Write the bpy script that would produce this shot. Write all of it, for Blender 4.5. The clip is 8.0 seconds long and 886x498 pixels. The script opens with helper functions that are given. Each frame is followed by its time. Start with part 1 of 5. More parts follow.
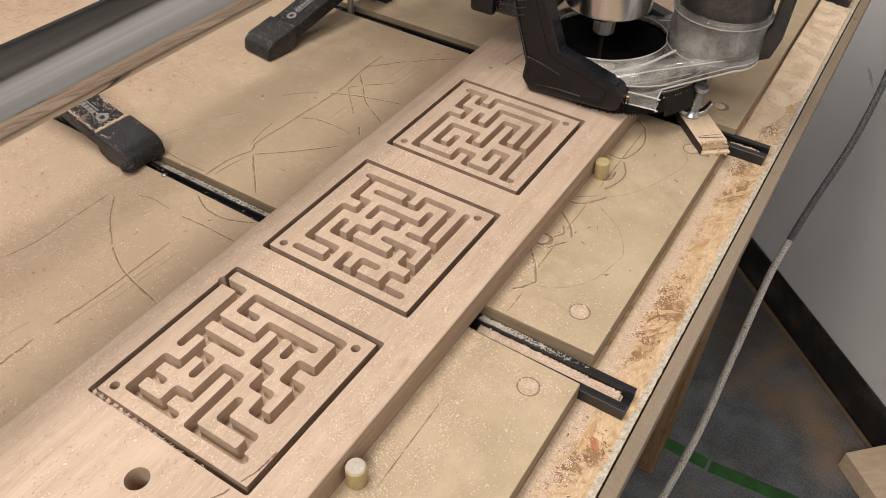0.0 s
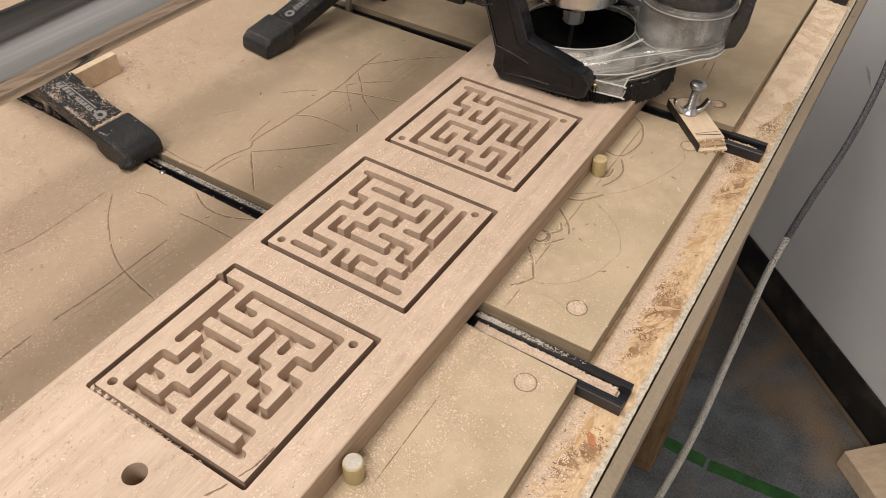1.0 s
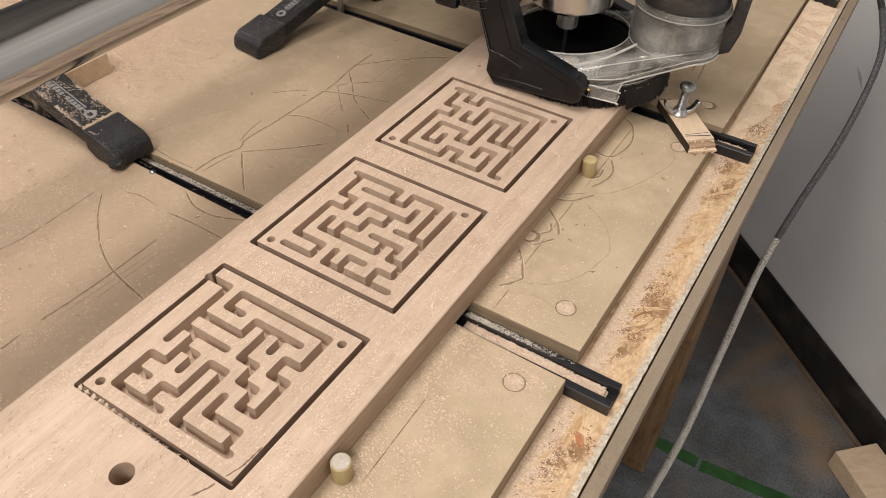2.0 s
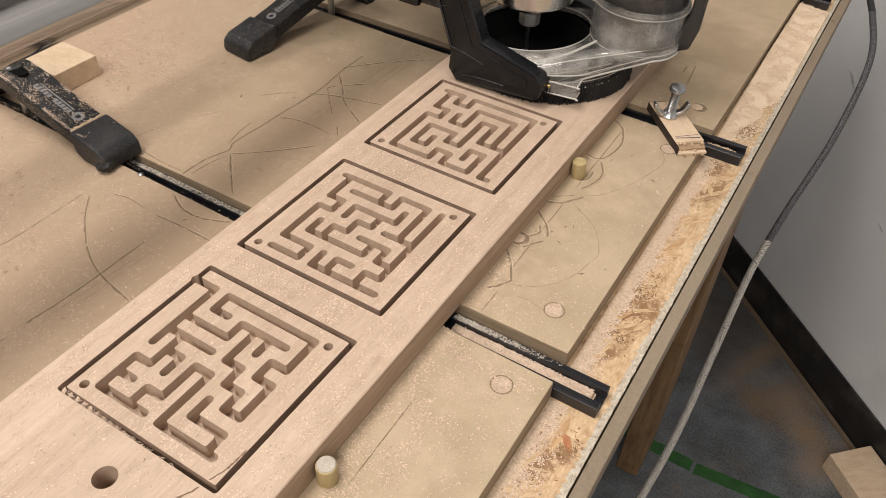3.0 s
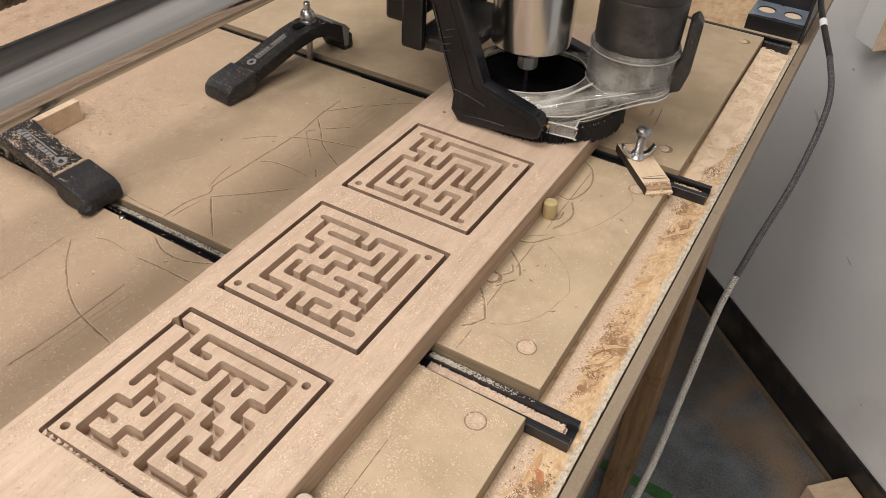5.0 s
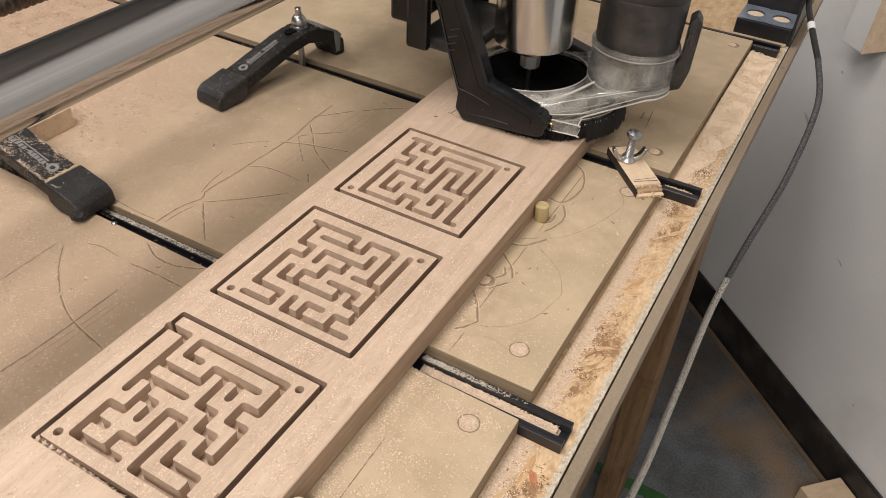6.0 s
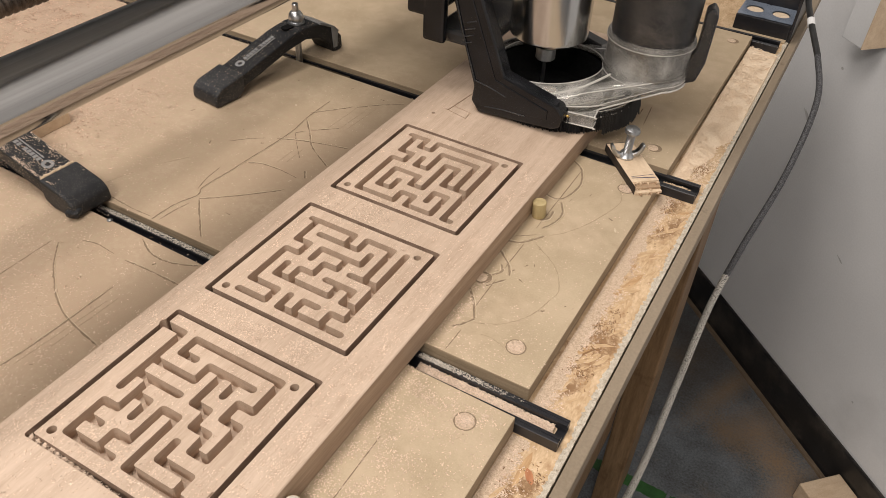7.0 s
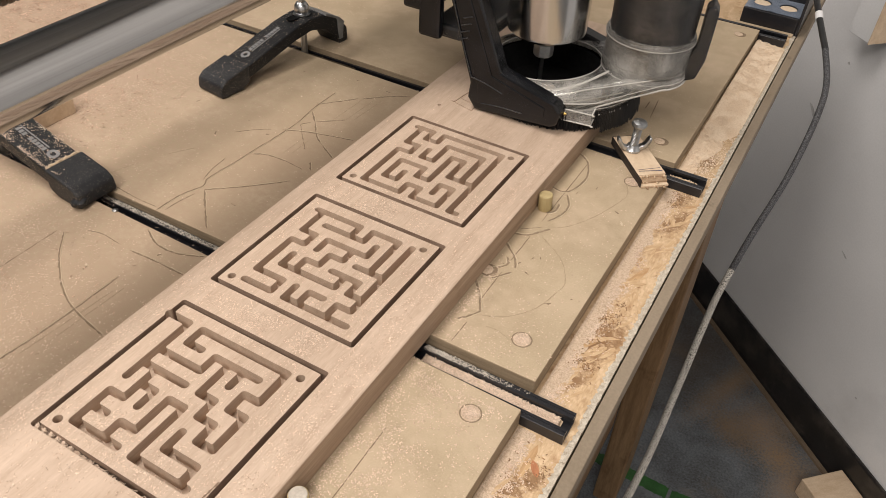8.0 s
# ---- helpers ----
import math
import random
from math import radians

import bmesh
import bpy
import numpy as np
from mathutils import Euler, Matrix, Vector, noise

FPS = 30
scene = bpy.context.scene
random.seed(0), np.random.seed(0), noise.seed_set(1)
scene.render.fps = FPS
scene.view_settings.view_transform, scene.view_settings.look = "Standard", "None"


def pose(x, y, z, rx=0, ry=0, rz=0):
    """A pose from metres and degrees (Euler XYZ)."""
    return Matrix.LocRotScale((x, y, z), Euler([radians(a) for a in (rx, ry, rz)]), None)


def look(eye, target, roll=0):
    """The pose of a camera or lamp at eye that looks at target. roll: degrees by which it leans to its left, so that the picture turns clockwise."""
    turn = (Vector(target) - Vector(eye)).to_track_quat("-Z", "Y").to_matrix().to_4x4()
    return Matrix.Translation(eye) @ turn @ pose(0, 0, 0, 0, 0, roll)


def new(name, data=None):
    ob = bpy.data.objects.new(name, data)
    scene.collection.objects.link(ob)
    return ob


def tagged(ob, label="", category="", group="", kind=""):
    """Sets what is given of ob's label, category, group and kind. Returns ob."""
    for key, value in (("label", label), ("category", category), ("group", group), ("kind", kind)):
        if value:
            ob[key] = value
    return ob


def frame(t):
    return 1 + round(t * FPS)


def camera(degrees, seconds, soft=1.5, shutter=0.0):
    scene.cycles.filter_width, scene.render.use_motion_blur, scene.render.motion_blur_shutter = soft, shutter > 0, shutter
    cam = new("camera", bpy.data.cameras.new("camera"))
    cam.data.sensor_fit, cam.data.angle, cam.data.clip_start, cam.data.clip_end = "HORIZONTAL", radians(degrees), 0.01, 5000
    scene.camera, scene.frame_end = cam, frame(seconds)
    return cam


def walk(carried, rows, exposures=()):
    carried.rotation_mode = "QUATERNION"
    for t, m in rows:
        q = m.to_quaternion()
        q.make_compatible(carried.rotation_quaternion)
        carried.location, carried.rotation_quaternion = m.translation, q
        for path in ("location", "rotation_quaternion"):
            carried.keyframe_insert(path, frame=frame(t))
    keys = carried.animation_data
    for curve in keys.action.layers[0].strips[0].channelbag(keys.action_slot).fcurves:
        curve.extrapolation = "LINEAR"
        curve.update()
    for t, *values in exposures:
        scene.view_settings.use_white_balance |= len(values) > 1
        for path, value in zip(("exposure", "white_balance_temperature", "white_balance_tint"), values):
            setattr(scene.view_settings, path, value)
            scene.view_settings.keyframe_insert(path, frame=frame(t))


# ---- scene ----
cam = camera(59.9, 8.0, soft=0.62)

PATH = [
    (0, (0.255, -0.103, 0.304), (-0.495, 1.154, -1.059), 2.1),
    (0.5, (0.257, -0.102, 0.303), (-0.492, 1.156, -1.059), 2.1),
    (1, (0.257, -0.104, 0.303), (-0.492, 1.154, -1.06), 2.1),
    (1.5, (0.258, -0.104, 0.304), (-0.484, 1.158, -1.059), 2.4),
    (3, (0.264, -0.1, 0.302), (-0.47, 1.176, -1.052), 2.7),
    (3.5, (0.266, -0.101, 0.304), (-0.463, 1.187, -1.042), 3.0),
    (4, (0.268, -0.105, 0.307), (-0.458, 1.204, -1.02), 3.2),
    (4.5, (0.27, -0.105, 0.313), (-0.458, 1.228, -0.988), 3.3),
    (6, (0.273, -0.107, 0.314), (-0.443, 1.26, -0.959), 3.3),
    (6.5, (0.274, -0.104, 0.313), (-0.441, 1.261, -0.961), 3.2),
    (7, (0.274, -0.104, 0.313), (-0.439, 1.257, -0.967), 3.3),
    (7.5, (0.274, -0.105, 0.312), (-0.438, 1.252, -0.973), 3.4),
    (8, (0.272, -0.105, 0.311), (-0.441, 1.245, -0.981), 3.5),
]
walk(cam, [(t, look(eye, target, roll)) for t, eye, target, roll in PATH])

# ---- light ----
scene.view_settings.exposure = 0.0
world = bpy.data.worlds.new("world")
world.use_nodes = True
world.node_tree.nodes["Background"].inputs[0].default_value = (0.9, 0.93, 1.0, 1)
world.node_tree.nodes["Background"].inputs[1].default_value = 0.05
scene.world = world


def ceiling_lamp(x, y, turn, length, width, watts, colour):
    lamp = bpy.data.lights.new("ceiling_lamp", "AREA")
    lamp.shape, lamp.size, lamp.size_y = "RECTANGLE", length, width
    lamp.energy, lamp.color = watts, colour
    ob = new("ceiling_lamp", lamp)
    ob.matrix_basis = pose(x, y, 1.62, 0, 0, turn)
    return ob


ceiling_lamp(-0.30, -0.12, 90, 1.05, 0.50, 23, (1.0, 0.93, 0.87))
ceiling_lamp(0.32, -1.30, 0, 1.2, 0.60, 37, (1.0, 0.93, 0.87))
ceiling_lamp(-1.6, 0.2, 90, 1.2, 0.42, 11, (1.0, 0.93, 0.87))


# ---- levels ----
Z_MDF = -0.019        # top of the wasteboard; the beech board's top is 0
Z_OSB = -0.0317       # top of the table's strand board
Z_FLOOR = -0.87


# ---- materials ----
def material(name, dark, light, rough=0.6, grain=(60, 60, 60), fine=(900, 900, 900), bump=0.15, metal=0.0,
             detail=0.35, clear=0.0, specular=0.4, piece=0.0, spread=(0.35, 0.65), dust=0.0, dust_scale=700.0, stain=None, tint_patches=()):
    """A surface with broad and fine variation between two colours."""
    m = bpy.data.materials.new(name)
    m.use_nodes = True
    n, l = m.node_tree.nodes, m.node_tree.links
    b = n["Principled BSDF"]
    tc = n.new("ShaderNodeTexCoord")

    def noise_at(scale, octaves):
        mp = n.new("ShaderNodeMapping")
        mp.inputs["Scale"].default_value = scale
        nt = n.new("ShaderNodeTexNoise")
        nt.inputs["Scale"].default_value = 1.0
        nt.inputs["Detail"].default_value = octaves
        nt.inputs["Roughness"].default_value = 0.6
        l.new(tc.outputs["Object"], mp.inputs["Vector"])
        l.new(mp.outputs["Vector"], nt.inputs["Vector"])
        return nt.outputs["Fac"]

    broad, small = noise_at(grain, 5), noise_at(fine, 3)
    mix = n.new("ShaderNodeMix")
    mix.inputs["Factor"].default_value = detail
    l.new(broad, mix.inputs["A"])
    l.new(small, mix.inputs["B"])
    ramp = n.new("ShaderNodeValToRGB")
    ramp.color_ramp.elements[0].position, ramp.color_ramp.elements[1].position = spread
    ramp.color_ramp.elements[0].color, ramp.color_ramp.elements[1].color = (*dark, 1), (*light, 1)
    l.new(mix.outputs["Result"], ramp.inputs["Fac"])
    out = ramp.outputs["Color"]
    if piece:
        info = n.new("ShaderNodeNewGeometry")
        hsv = n.new("ShaderNodeHueSaturation")
        ma = n.new("ShaderNodeMapRange")
        ma.inputs["To Min"].default_value, ma.inputs["To Max"].default_value = 1 - piece, 1 + piece
        l.new(info.outputs["Random Per Island"], ma.inputs["Value"])
        l.new(ma.outputs["Result"], hsv.inputs["Value"])
        l.new(out, hsv.inputs["Color"])
        out = hsv.outputs["Color"]
    if stain:
        cloud = n.new("ShaderNodeTexNoise")
        cloud.inputs["Scale"].default_value, cloud.inputs["Detail"].default_value, cloud.inputs["Roughness"].default_value = stain[1], 6.0, 0.65
        l.new(tc.outputs["Object"], cloud.inputs["Vector"])
        cut = n.new("ShaderNodeMapRange")
        cut.inputs["From Min"].default_value, cut.inputs["From Max"].default_value = stain[2]
        cut.inputs["To Max"].default_value = stain[3]
        l.new(cloud.outputs["Fac"], cut.inputs["Value"])
        blot = n.new("ShaderNodeMix")
        blot.data_type = "RGBA"
        blot.inputs["B"].default_value = (*stain[0], 1)
        l.new(cut.outputs["Result"], blot.inputs["Factor"])
        l.new(out, blot.inputs["A"])
        out = blot.outputs["Result"]
    if tint_patches:
        wobble = n.new("ShaderNodeTexNoise")
        wobble.inputs["Scale"].default_value, wobble.inputs["Detail"].default_value, wobble.inputs["Roughness"].default_value = 210.0, 6.0, 0.8
        l.new(tc.outputs["Object"], wobble.inputs["Vector"])
        for kx, ky, rx, ry, tone, soft in tint_patches:
            mp = n.new("ShaderNodeMapping")
            mp.vector_type = "TEXTURE"
            mp.inputs["Location"].default_value = (kx, ky, Z_OSB)
            mp.inputs["Rotation"].default_value = (0, 0, radians(-22))
            mp.inputs["Scale"].default_value = (rx, ry, 1.0)
            far = n.new("ShaderNodeVectorMath")
            far.operation = "LENGTH"
            l.new(tc.outputs["Object"], mp.inputs["Vector"])
            l.new(mp.outputs["Vector"], far.inputs[0])
            add = n.new("ShaderNodeMath")
            add.operation = "MULTIPLY_ADD"
            add.inputs[1].default_value = 4.2
            l.new(wobble.outputs["Fac"], add.inputs[0])
            l.new(far.outputs["Value"], add.inputs[2])
            cut = n.new("ShaderNodeMapRange")
            cut.inputs["From Min"].default_value, cut.inputs["From Max"].default_value = 2.85 + 0.5 * soft, 2.85 - 0.55 * soft
            cut.inputs["To Max"].default_value = 0.85
            l.new(add.outputs[0], cut.inputs["Value"])
            blot = n.new("ShaderNodeMix")
            blot.data_type = "RGBA"
            blot.inputs["B"].default_value = (*tone, 1)
            l.new(cut.outputs["Result"], blot.inputs["Factor"])
            l.new(out, blot.inputs["A"])
            out = blot.outputs["Result"]
    if dust:
        spots = n.new("ShaderNodeTexVoronoi")
        spots.inputs["Scale"].default_value = dust_scale
        spots.inputs["Randomness"].default_value = 1.0
        l.new(tc.outputs["Object"], spots.inputs["Vector"])
        patch = n.new("ShaderNodeTexNoise")
        patch.inputs["Scale"].default_value = 45.0
        l.new(tc.outputs["Object"], patch.inputs["Vector"])
        lim = n.new("ShaderNodeMath")
        lim.operation = "MULTIPLY"
        lim.inputs[1].default_value = dust
        l.new(patch.outputs["Fac"], lim.inputs[0])
        less = n.new("ShaderNodeMath")
        less.operation = "LESS_THAN"
        l.new(spots.outputs["Distance"], less.inputs[0])
        l.new(lim.outputs[0], less.inputs[1])
        tint = n.new("ShaderNodeMix")
        tint.data_type = "RGBA"
        tint.inputs["B"].default_value = (0.50, 0.42, 0.33, 1)
        l.new(less.outputs[0], tint.inputs["Factor"])
        l.new(out, tint.inputs["A"])
        out = tint.outputs["Result"]
    l.new(out, b.inputs["Base Color"])
    ro = n.new("ShaderNodeMapRange")
    ro.inputs["To Min"].default_value, ro.inputs["To Max"].default_value = max(rough - 0.1, 0.02), min(rough + 0.1, 1)
    l.new(small, ro.inputs["Value"])
    l.new(ro.outputs["Result"], b.inputs["Roughness"])
    b.inputs["Metallic"].default_value = metal
    b.inputs["Specular IOR Level"].default_value = specular
    b.inputs["Transmission Weight"].default_value = clear
    if bump:
        bp = n.new("ShaderNodeBump")
        bp.inputs["Strength"].default_value = bump
        bp.inputs["Distance"].default_value = 0.0006
        l.new(mix.outputs["Result"], bp.inputs["Height"])
        l.new(bp.outputs["Normal"], b.inputs["Normal"])
    return m


BEECH = material("beech", (0.41, 0.295, 0.21), (0.62, 0.48, 0.37), 0.55, (170, 7, 170), (1300, 120, 1300), 0.3, detail=0.45, spread=(0.3, 0.7), stain=((0.66, 0.51, 0.395), 30.0, (0.5, 0.75), 0.6))
# tints left of the board: sawdust film, deepened to carry the gantry's shade
MDF = material("mdf", (0.345, 0.262, 0.168), (0.50, 0.398, 0.270), 0.75, (18, 18, 18), (1000, 1000, 1000), 0.4, detail=0.45, spread=(0.32, 0.68), stain=((0.54, 0.42, 0.295), 24.0, (0.48, 0.68), 0.7),
               tint_patches=[(*k, (0.475, 0.335, 0.245), 1.4) for k in ((-0.29, 0.24, 0.13, 0.15), (-0.16, 0.02, 0.14, 0.13), (-0.43, 0.36, 0.17, 0.17))] + [(*k, (0.395, 0.285, 0.195), 1.6) for k in ((-0.06, 0.27, 0.08, 0.16), (-0.07, 0.06, 0.08, 0.16))])
BURR = material("mdf_burr", (0.50, 0.40, 0.275), (0.64, 0.53, 0.39), 0.85, (300, 300, 300), (1500, 1500, 1500), 0.4)
MDF_CUT = material("mdf_cut", (0.165, 0.115, 0.072), (0.28, 0.205, 0.135), 0.9, (300, 300, 300), (1500, 1500, 1500), 0.4)
MDF_EDGE = material("mdf_edge", (0.235, 0.172, 0.108), (0.36, 0.275, 0.18), 0.9, (25, 25, 400), (1100, 1100, 1100), 0.5)
# darker tone than the top, for the board's long sides
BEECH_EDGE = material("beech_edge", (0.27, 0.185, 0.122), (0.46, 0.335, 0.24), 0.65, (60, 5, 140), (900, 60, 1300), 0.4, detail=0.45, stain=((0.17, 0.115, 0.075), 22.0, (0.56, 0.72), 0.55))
GROOVE_BEECH = material("groove_beech", (0.23, 0.15, 0.105), (0.42, 0.30, 0.22), 0.8, (60, 60, 200), (900, 900, 900), 0.3)
MDF_FAINT = material("mdf_faint", (0.30, 0.225, 0.145), (0.42, 0.33, 0.22), 0.9, (300, 300, 300), (1500, 1500, 1500), 0.4)
SCORE_SHADE = material("score_shade", (0.205, 0.15, 0.096), (0.31, 0.235, 0.158), 0.9, (300, 300, 300), (1500, 1500, 1500), 0.4)
OSB = material("osb", (0.40, 0.25, 0.125), (0.72, 0.54, 0.35), 0.7, (150, 42, 150), (700, 240, 700), 0.5, detail=0.5, spread=(0.32, 0.68), stain=((0.32, 0.17, 0.075), 60.0, (0.54, 0.70), 0.65),
               tint_patches=[(*k, (0.22, 0.115, 0.05), 0.8) for k in ((0.206, 0.228, 0.014, 0.028), (0.204, 0.402, 0.008, 0.016), (0.204, 0.108, 0.009, 0.016), (0.206, 0.193, 0.005, 0.014), (0.213, 0.121, 0.007, 0.010), (0.211, 0.372, 0.008, 0.022), (0.209, 0.462, 0.007, 0.018), (0.204, 0.060, 0.006, 0.012))])
FLAKE = material("osb_flake", (0.46, 0.29, 0.15), (0.68, 0.50, 0.31), 0.6, (400, 40, 400), (900, 200, 900), 0.3, piece=0.14)
FLAKE_BROWN = material("osb_flake_brown", (0.38, 0.22, 0.10), (0.60, 0.40, 0.22), 0.6, (400, 40, 400), (900, 200, 900), 0.3)
FLAKE_RED = material("osb_flake_red", (0.34, 0.13, 0.06), (0.50, 0.23, 0.11), 0.55, (400, 40, 400), (900, 200, 900), 0.3)
CHIPPED = material("chipped_edge", (0.33, 0.27, 0.20), (0.66, 0.60, 0.50), 0.8, (420, 260, 420), (1500, 1500, 1500), 0.9)
PLY = material("plywood_edge", (0.20, 0.155, 0.105), (0.30, 0.24, 0.175), 0.7, (20, 6, 200), (500, 500, 500), 0.3, stain=((0.08, 0.05, 0.025), 30.0, (0.62, 0.72), 0.8))
PINE = material("pine", (0.15, 0.088, 0.042), (0.30, 0.19, 0.10), 0.6, (90, 90, 7), (500, 500, 60), 0.15, stain=((0.10, 0.05, 0.02), 14.0, (0.6, 0.72), 0.8))
TRIMWOOD = material("trim_wood", (0.12, 0.085, 0.055), (0.19, 0.14, 0.095), 0.6, (30, 30, 30), (500, 500, 500), 0.15)
PINE_BLOCK = material("pine_block", (0.56, 0.41, 0.27), (0.72, 0.57, 0.41), 0.6, (30, 90, 90), (300, 500, 500), 0.15)
DOWEL = material("dowel_wood", (0.38, 0.29, 0.14), (0.50, 0.40, 0.21), 0.6, (200, 200, 20), (900, 900, 200), 0.15)
REDDUST = material("red_sawdust", (0.36, 0.225, 0.15), (0.66, 0.47, 0.35), 0.85, (80, 80, 80), (900, 900, 900), 0.0, piece=0.35)
SAWDUST = material("sawdust", (0.53, 0.39, 0.29), (0.74, 0.59, 0.46), 0.8, (80, 80, 80), (900, 900, 900), 0.0, piece=0.2)
PALEDUST = material("fibre_dust", (0.49, 0.365, 0.265), (0.69, 0.54, 0.41), 0.85, (80, 80, 80), (900, 900, 900), 0.0, piece=0.2)
HEAP = material("pale_sawdust", (0.67, 0.51, 0.355), (0.85, 0.70, 0.53), 0.9, (500, 500, 500), (1600, 1600, 1600), 0.4, detail=0.55, spread=(0.35, 0.65))
BARK = material("bark_fleck", (0.16, 0.085, 0.04), (0.36, 0.21, 0.105), 0.8, (200, 200, 200), (900, 900, 900), 0.2, piece=0.4)
GREYDUST = material("grey_dust", (0.34, 0.30, 0.25), (0.56, 0.51, 0.44), 0.9, (80, 80, 80), (900, 900, 900), 0.0, piece=0.3)
DRIFT = material("fine_sawdust", (0.42, 0.305, 0.21), (0.70, 0.55, 0.41), 0.9, (600, 600, 600), (1700, 1700, 1700), 1.0, detail=0.6, spread=(0.38, 0.62))
# near-black that paints the shade in openings
SHADE_BLACK = material("shade_black", (0.003, 0.003, 0.003), (0.008, 0.008, 0.008), 0.9, (300, 300, 300), (1500, 1500, 1500), 0.5, specular=0.1)
DUSTBED = material("sawdust_bed", (0.42, 0.31, 0.2), (0.66, 0.52, 0.37), 0.9, (300, 300, 300), (1500, 1500, 1500), 0.9)
BLACK = material("black_plastic", (0.003, 0.0033, 0.0042), (0.009, 0.0098, 0.0125), 0.24, (60, 60, 60), (1400, 1400, 1400), 0.22, specular=0.45, dust=0.07, dust_scale=1500, stain=((0.030, 0.031, 0.034), 70.0, (0.58, 0.82), 0.35))
BLACK_DUSTY = material("dusty_black_plastic", (0.005, 0.0055, 0.007), (0.014, 0.015, 0.017), 0.42, (40, 40, 40), (1200, 1200, 1200), 0.15, specular=0.45, dust=0.44, dust_scale=1300, stain=((0.06, 0.06, 0.062), 55.0, (0.48, 0.74), 0.6))
CLAMP_DUSTY = material("dusty_clamp", (0.007, 0.0075, 0.009), (0.016, 0.017, 0.019), 0.5, (40, 40, 40), (1200, 1200, 1200), 0.12, specular=0.3, dust=0.30, dust_scale=900)
CLAMP_CHIPS = material("chip_covered_clamp", (0.007, 0.0075, 0.009), (0.016, 0.017, 0.019), 0.5, (40, 40, 40), (1200, 1200, 1200), 0.12, specular=0.3, dust=0.40, dust_scale=900)
RUBBER = material("black_rubber", (0.010, 0.011, 0.013), (0.028, 0.029, 0.032), 0.5, (60, 60, 60), (1500, 1500, 1500), 0.25, specular=0.4, dust=0.30, dust_scale=1100, stain=((0.055, 0.052, 0.048), 60.0, (0.5, 0.75), 0.6))
ANODISED = material("black_anodised", (0.008, 0.008, 0.010), (0.018, 0.018, 0.022), 0.35, (30, 200, 200), (900, 900, 900), 0.06, specular=0.6)
BRISTLE = material("black_bristle", (0.003, 0.003, 0.0035), (0.012, 0.012, 0.013), 0.4, (400, 400, 40), (900, 900, 900), 0.0, piece=0.4)
HEELCAP = material("grey_heel", (0.14, 0.14, 0.14), (0.26, 0.26, 0.255), 0.45, (80, 80, 80), (1500, 1500, 1500), 0.1)
CHROME = material("chrome_tube", (0.42, 0.415, 0.41), (0.54, 0.535, 0.53), 0.12, (110, 110, 0.5), (600, 600, 4), 0.04, 1.0, spread=(0.4, 0.6))
STEEL = material("brushed_steel", (0.60, 0.60, 0.60), (0.66, 0.66, 0.655), 0.20, (160, 160, 2), (1500, 1500, 6), 0.02, 1.0)
ZINC = material("zinc_plate", (0.40, 0.41, 0.42), (0.60, 0.61, 0.62), 0.32, (300, 300, 300), (1500, 1500, 1500), 0.15, 1.0)
SATIN = material("satin_steel", (0.58, 0.58, 0.57), (0.70, 0.70, 0.69), 0.48, (200, 200, 200), (1500, 1500, 1500), 0.05, 1.0)
DARKSTEEL = material("dark_steel", (0.20, 0.20, 0.20), (0.34, 0.34, 0.33), 0.35, (200, 200, 200), (1500, 1500, 1500), 0.05, 1.0)
SCREWSTEEL = material("greased_screw", (0.05, 0.04, 0.035), (0.14, 0.11, 0.09), 0.4, (200, 200, 200), (900, 900, 900), 0.1, 0.7)
BRASS = material("brass", (0.50, 0.34, 0.10), (0.70, 0.50, 0.18), 0.3, (200, 200, 200), (900, 900, 900), 0.0, 1.0)
WALLPAINT = material("wall_paint", (0.74, 0.735, 0.735), (0.84, 0.835, 0.835), 0.6, (3, 3, 3), (300, 300, 300), 0.1, stain=((0.52, 0.51, 0.50), 3.5, (0.55, 0.80), 0.5))
SKIRTING = material("black_vinyl", (0.008, 0.008, 0.009), (0.028, 0.026, 0.025), 0.35, (12, 12, 12), (300, 300, 300), 0.15, specular=0.45, stain=((0.11, 0.095, 0.078), 14.0, (0.48, 0.70), 0.6))
SCUFF = material("wall_scuff", (0.40, 0.39, 0.38), (0.66, 0.65, 0.64), 0.7, (90, 90, 90), (600, 600, 600), 0.1)
CEILING = material("ceiling_tile", (0.62, 0.61, 0.59), (0.72, 0.71, 0.69), 0.9, (4, 4, 4), (200, 200, 200), 0.2)
# the darkest tint patch paints the shade on the floor beyond the bench
CONCRETE = material("painted_concrete", (0.050, 0.051, 0.050), (0.18, 0.20, 0.22), 0.5, (14, 14, 14), (260, 260, 260), 0.2, detail=0.5, spread=(0.34, 0.64), stain=((0.24, 0.175, 0.115), 5.0, (0.56, 0.70), 0.6),
                    tint_patches=[(*k, (0.30, 0.20, 0.115), 1.8) for k in ((0.393, 1.005, 0.050, 0.060), (0.470, 0.905, 0.030, 0.050), (0.320, 1.090, 0.022, 0.110))] + [(0.235, 1.150, 0.090, 0.160, (0.075, 0.055, 0.038), 1.8), (0.340, 0.975, 0.040, 0.030, (0.22, 0.15, 0.09), 1.6), (0.440, 0.955, 0.035, 0.035, (0.30, 0.20, 0.115), 1.4)])
TAPE = material("green_tape", (0.012, 0.06, 0.012), (0.035, 0.14, 0.03), 0.5, (30, 30, 30), (300, 300, 300), 0.1)
BRAID = material("braided_sleeve", (0.012, 0.012, 0.013), (0.60, 0.57, 0.51), 0.6, (900, 900, 900), (1500, 1500, 1500), 0.5, detail=0.6, spread=(0.43, 0.53))
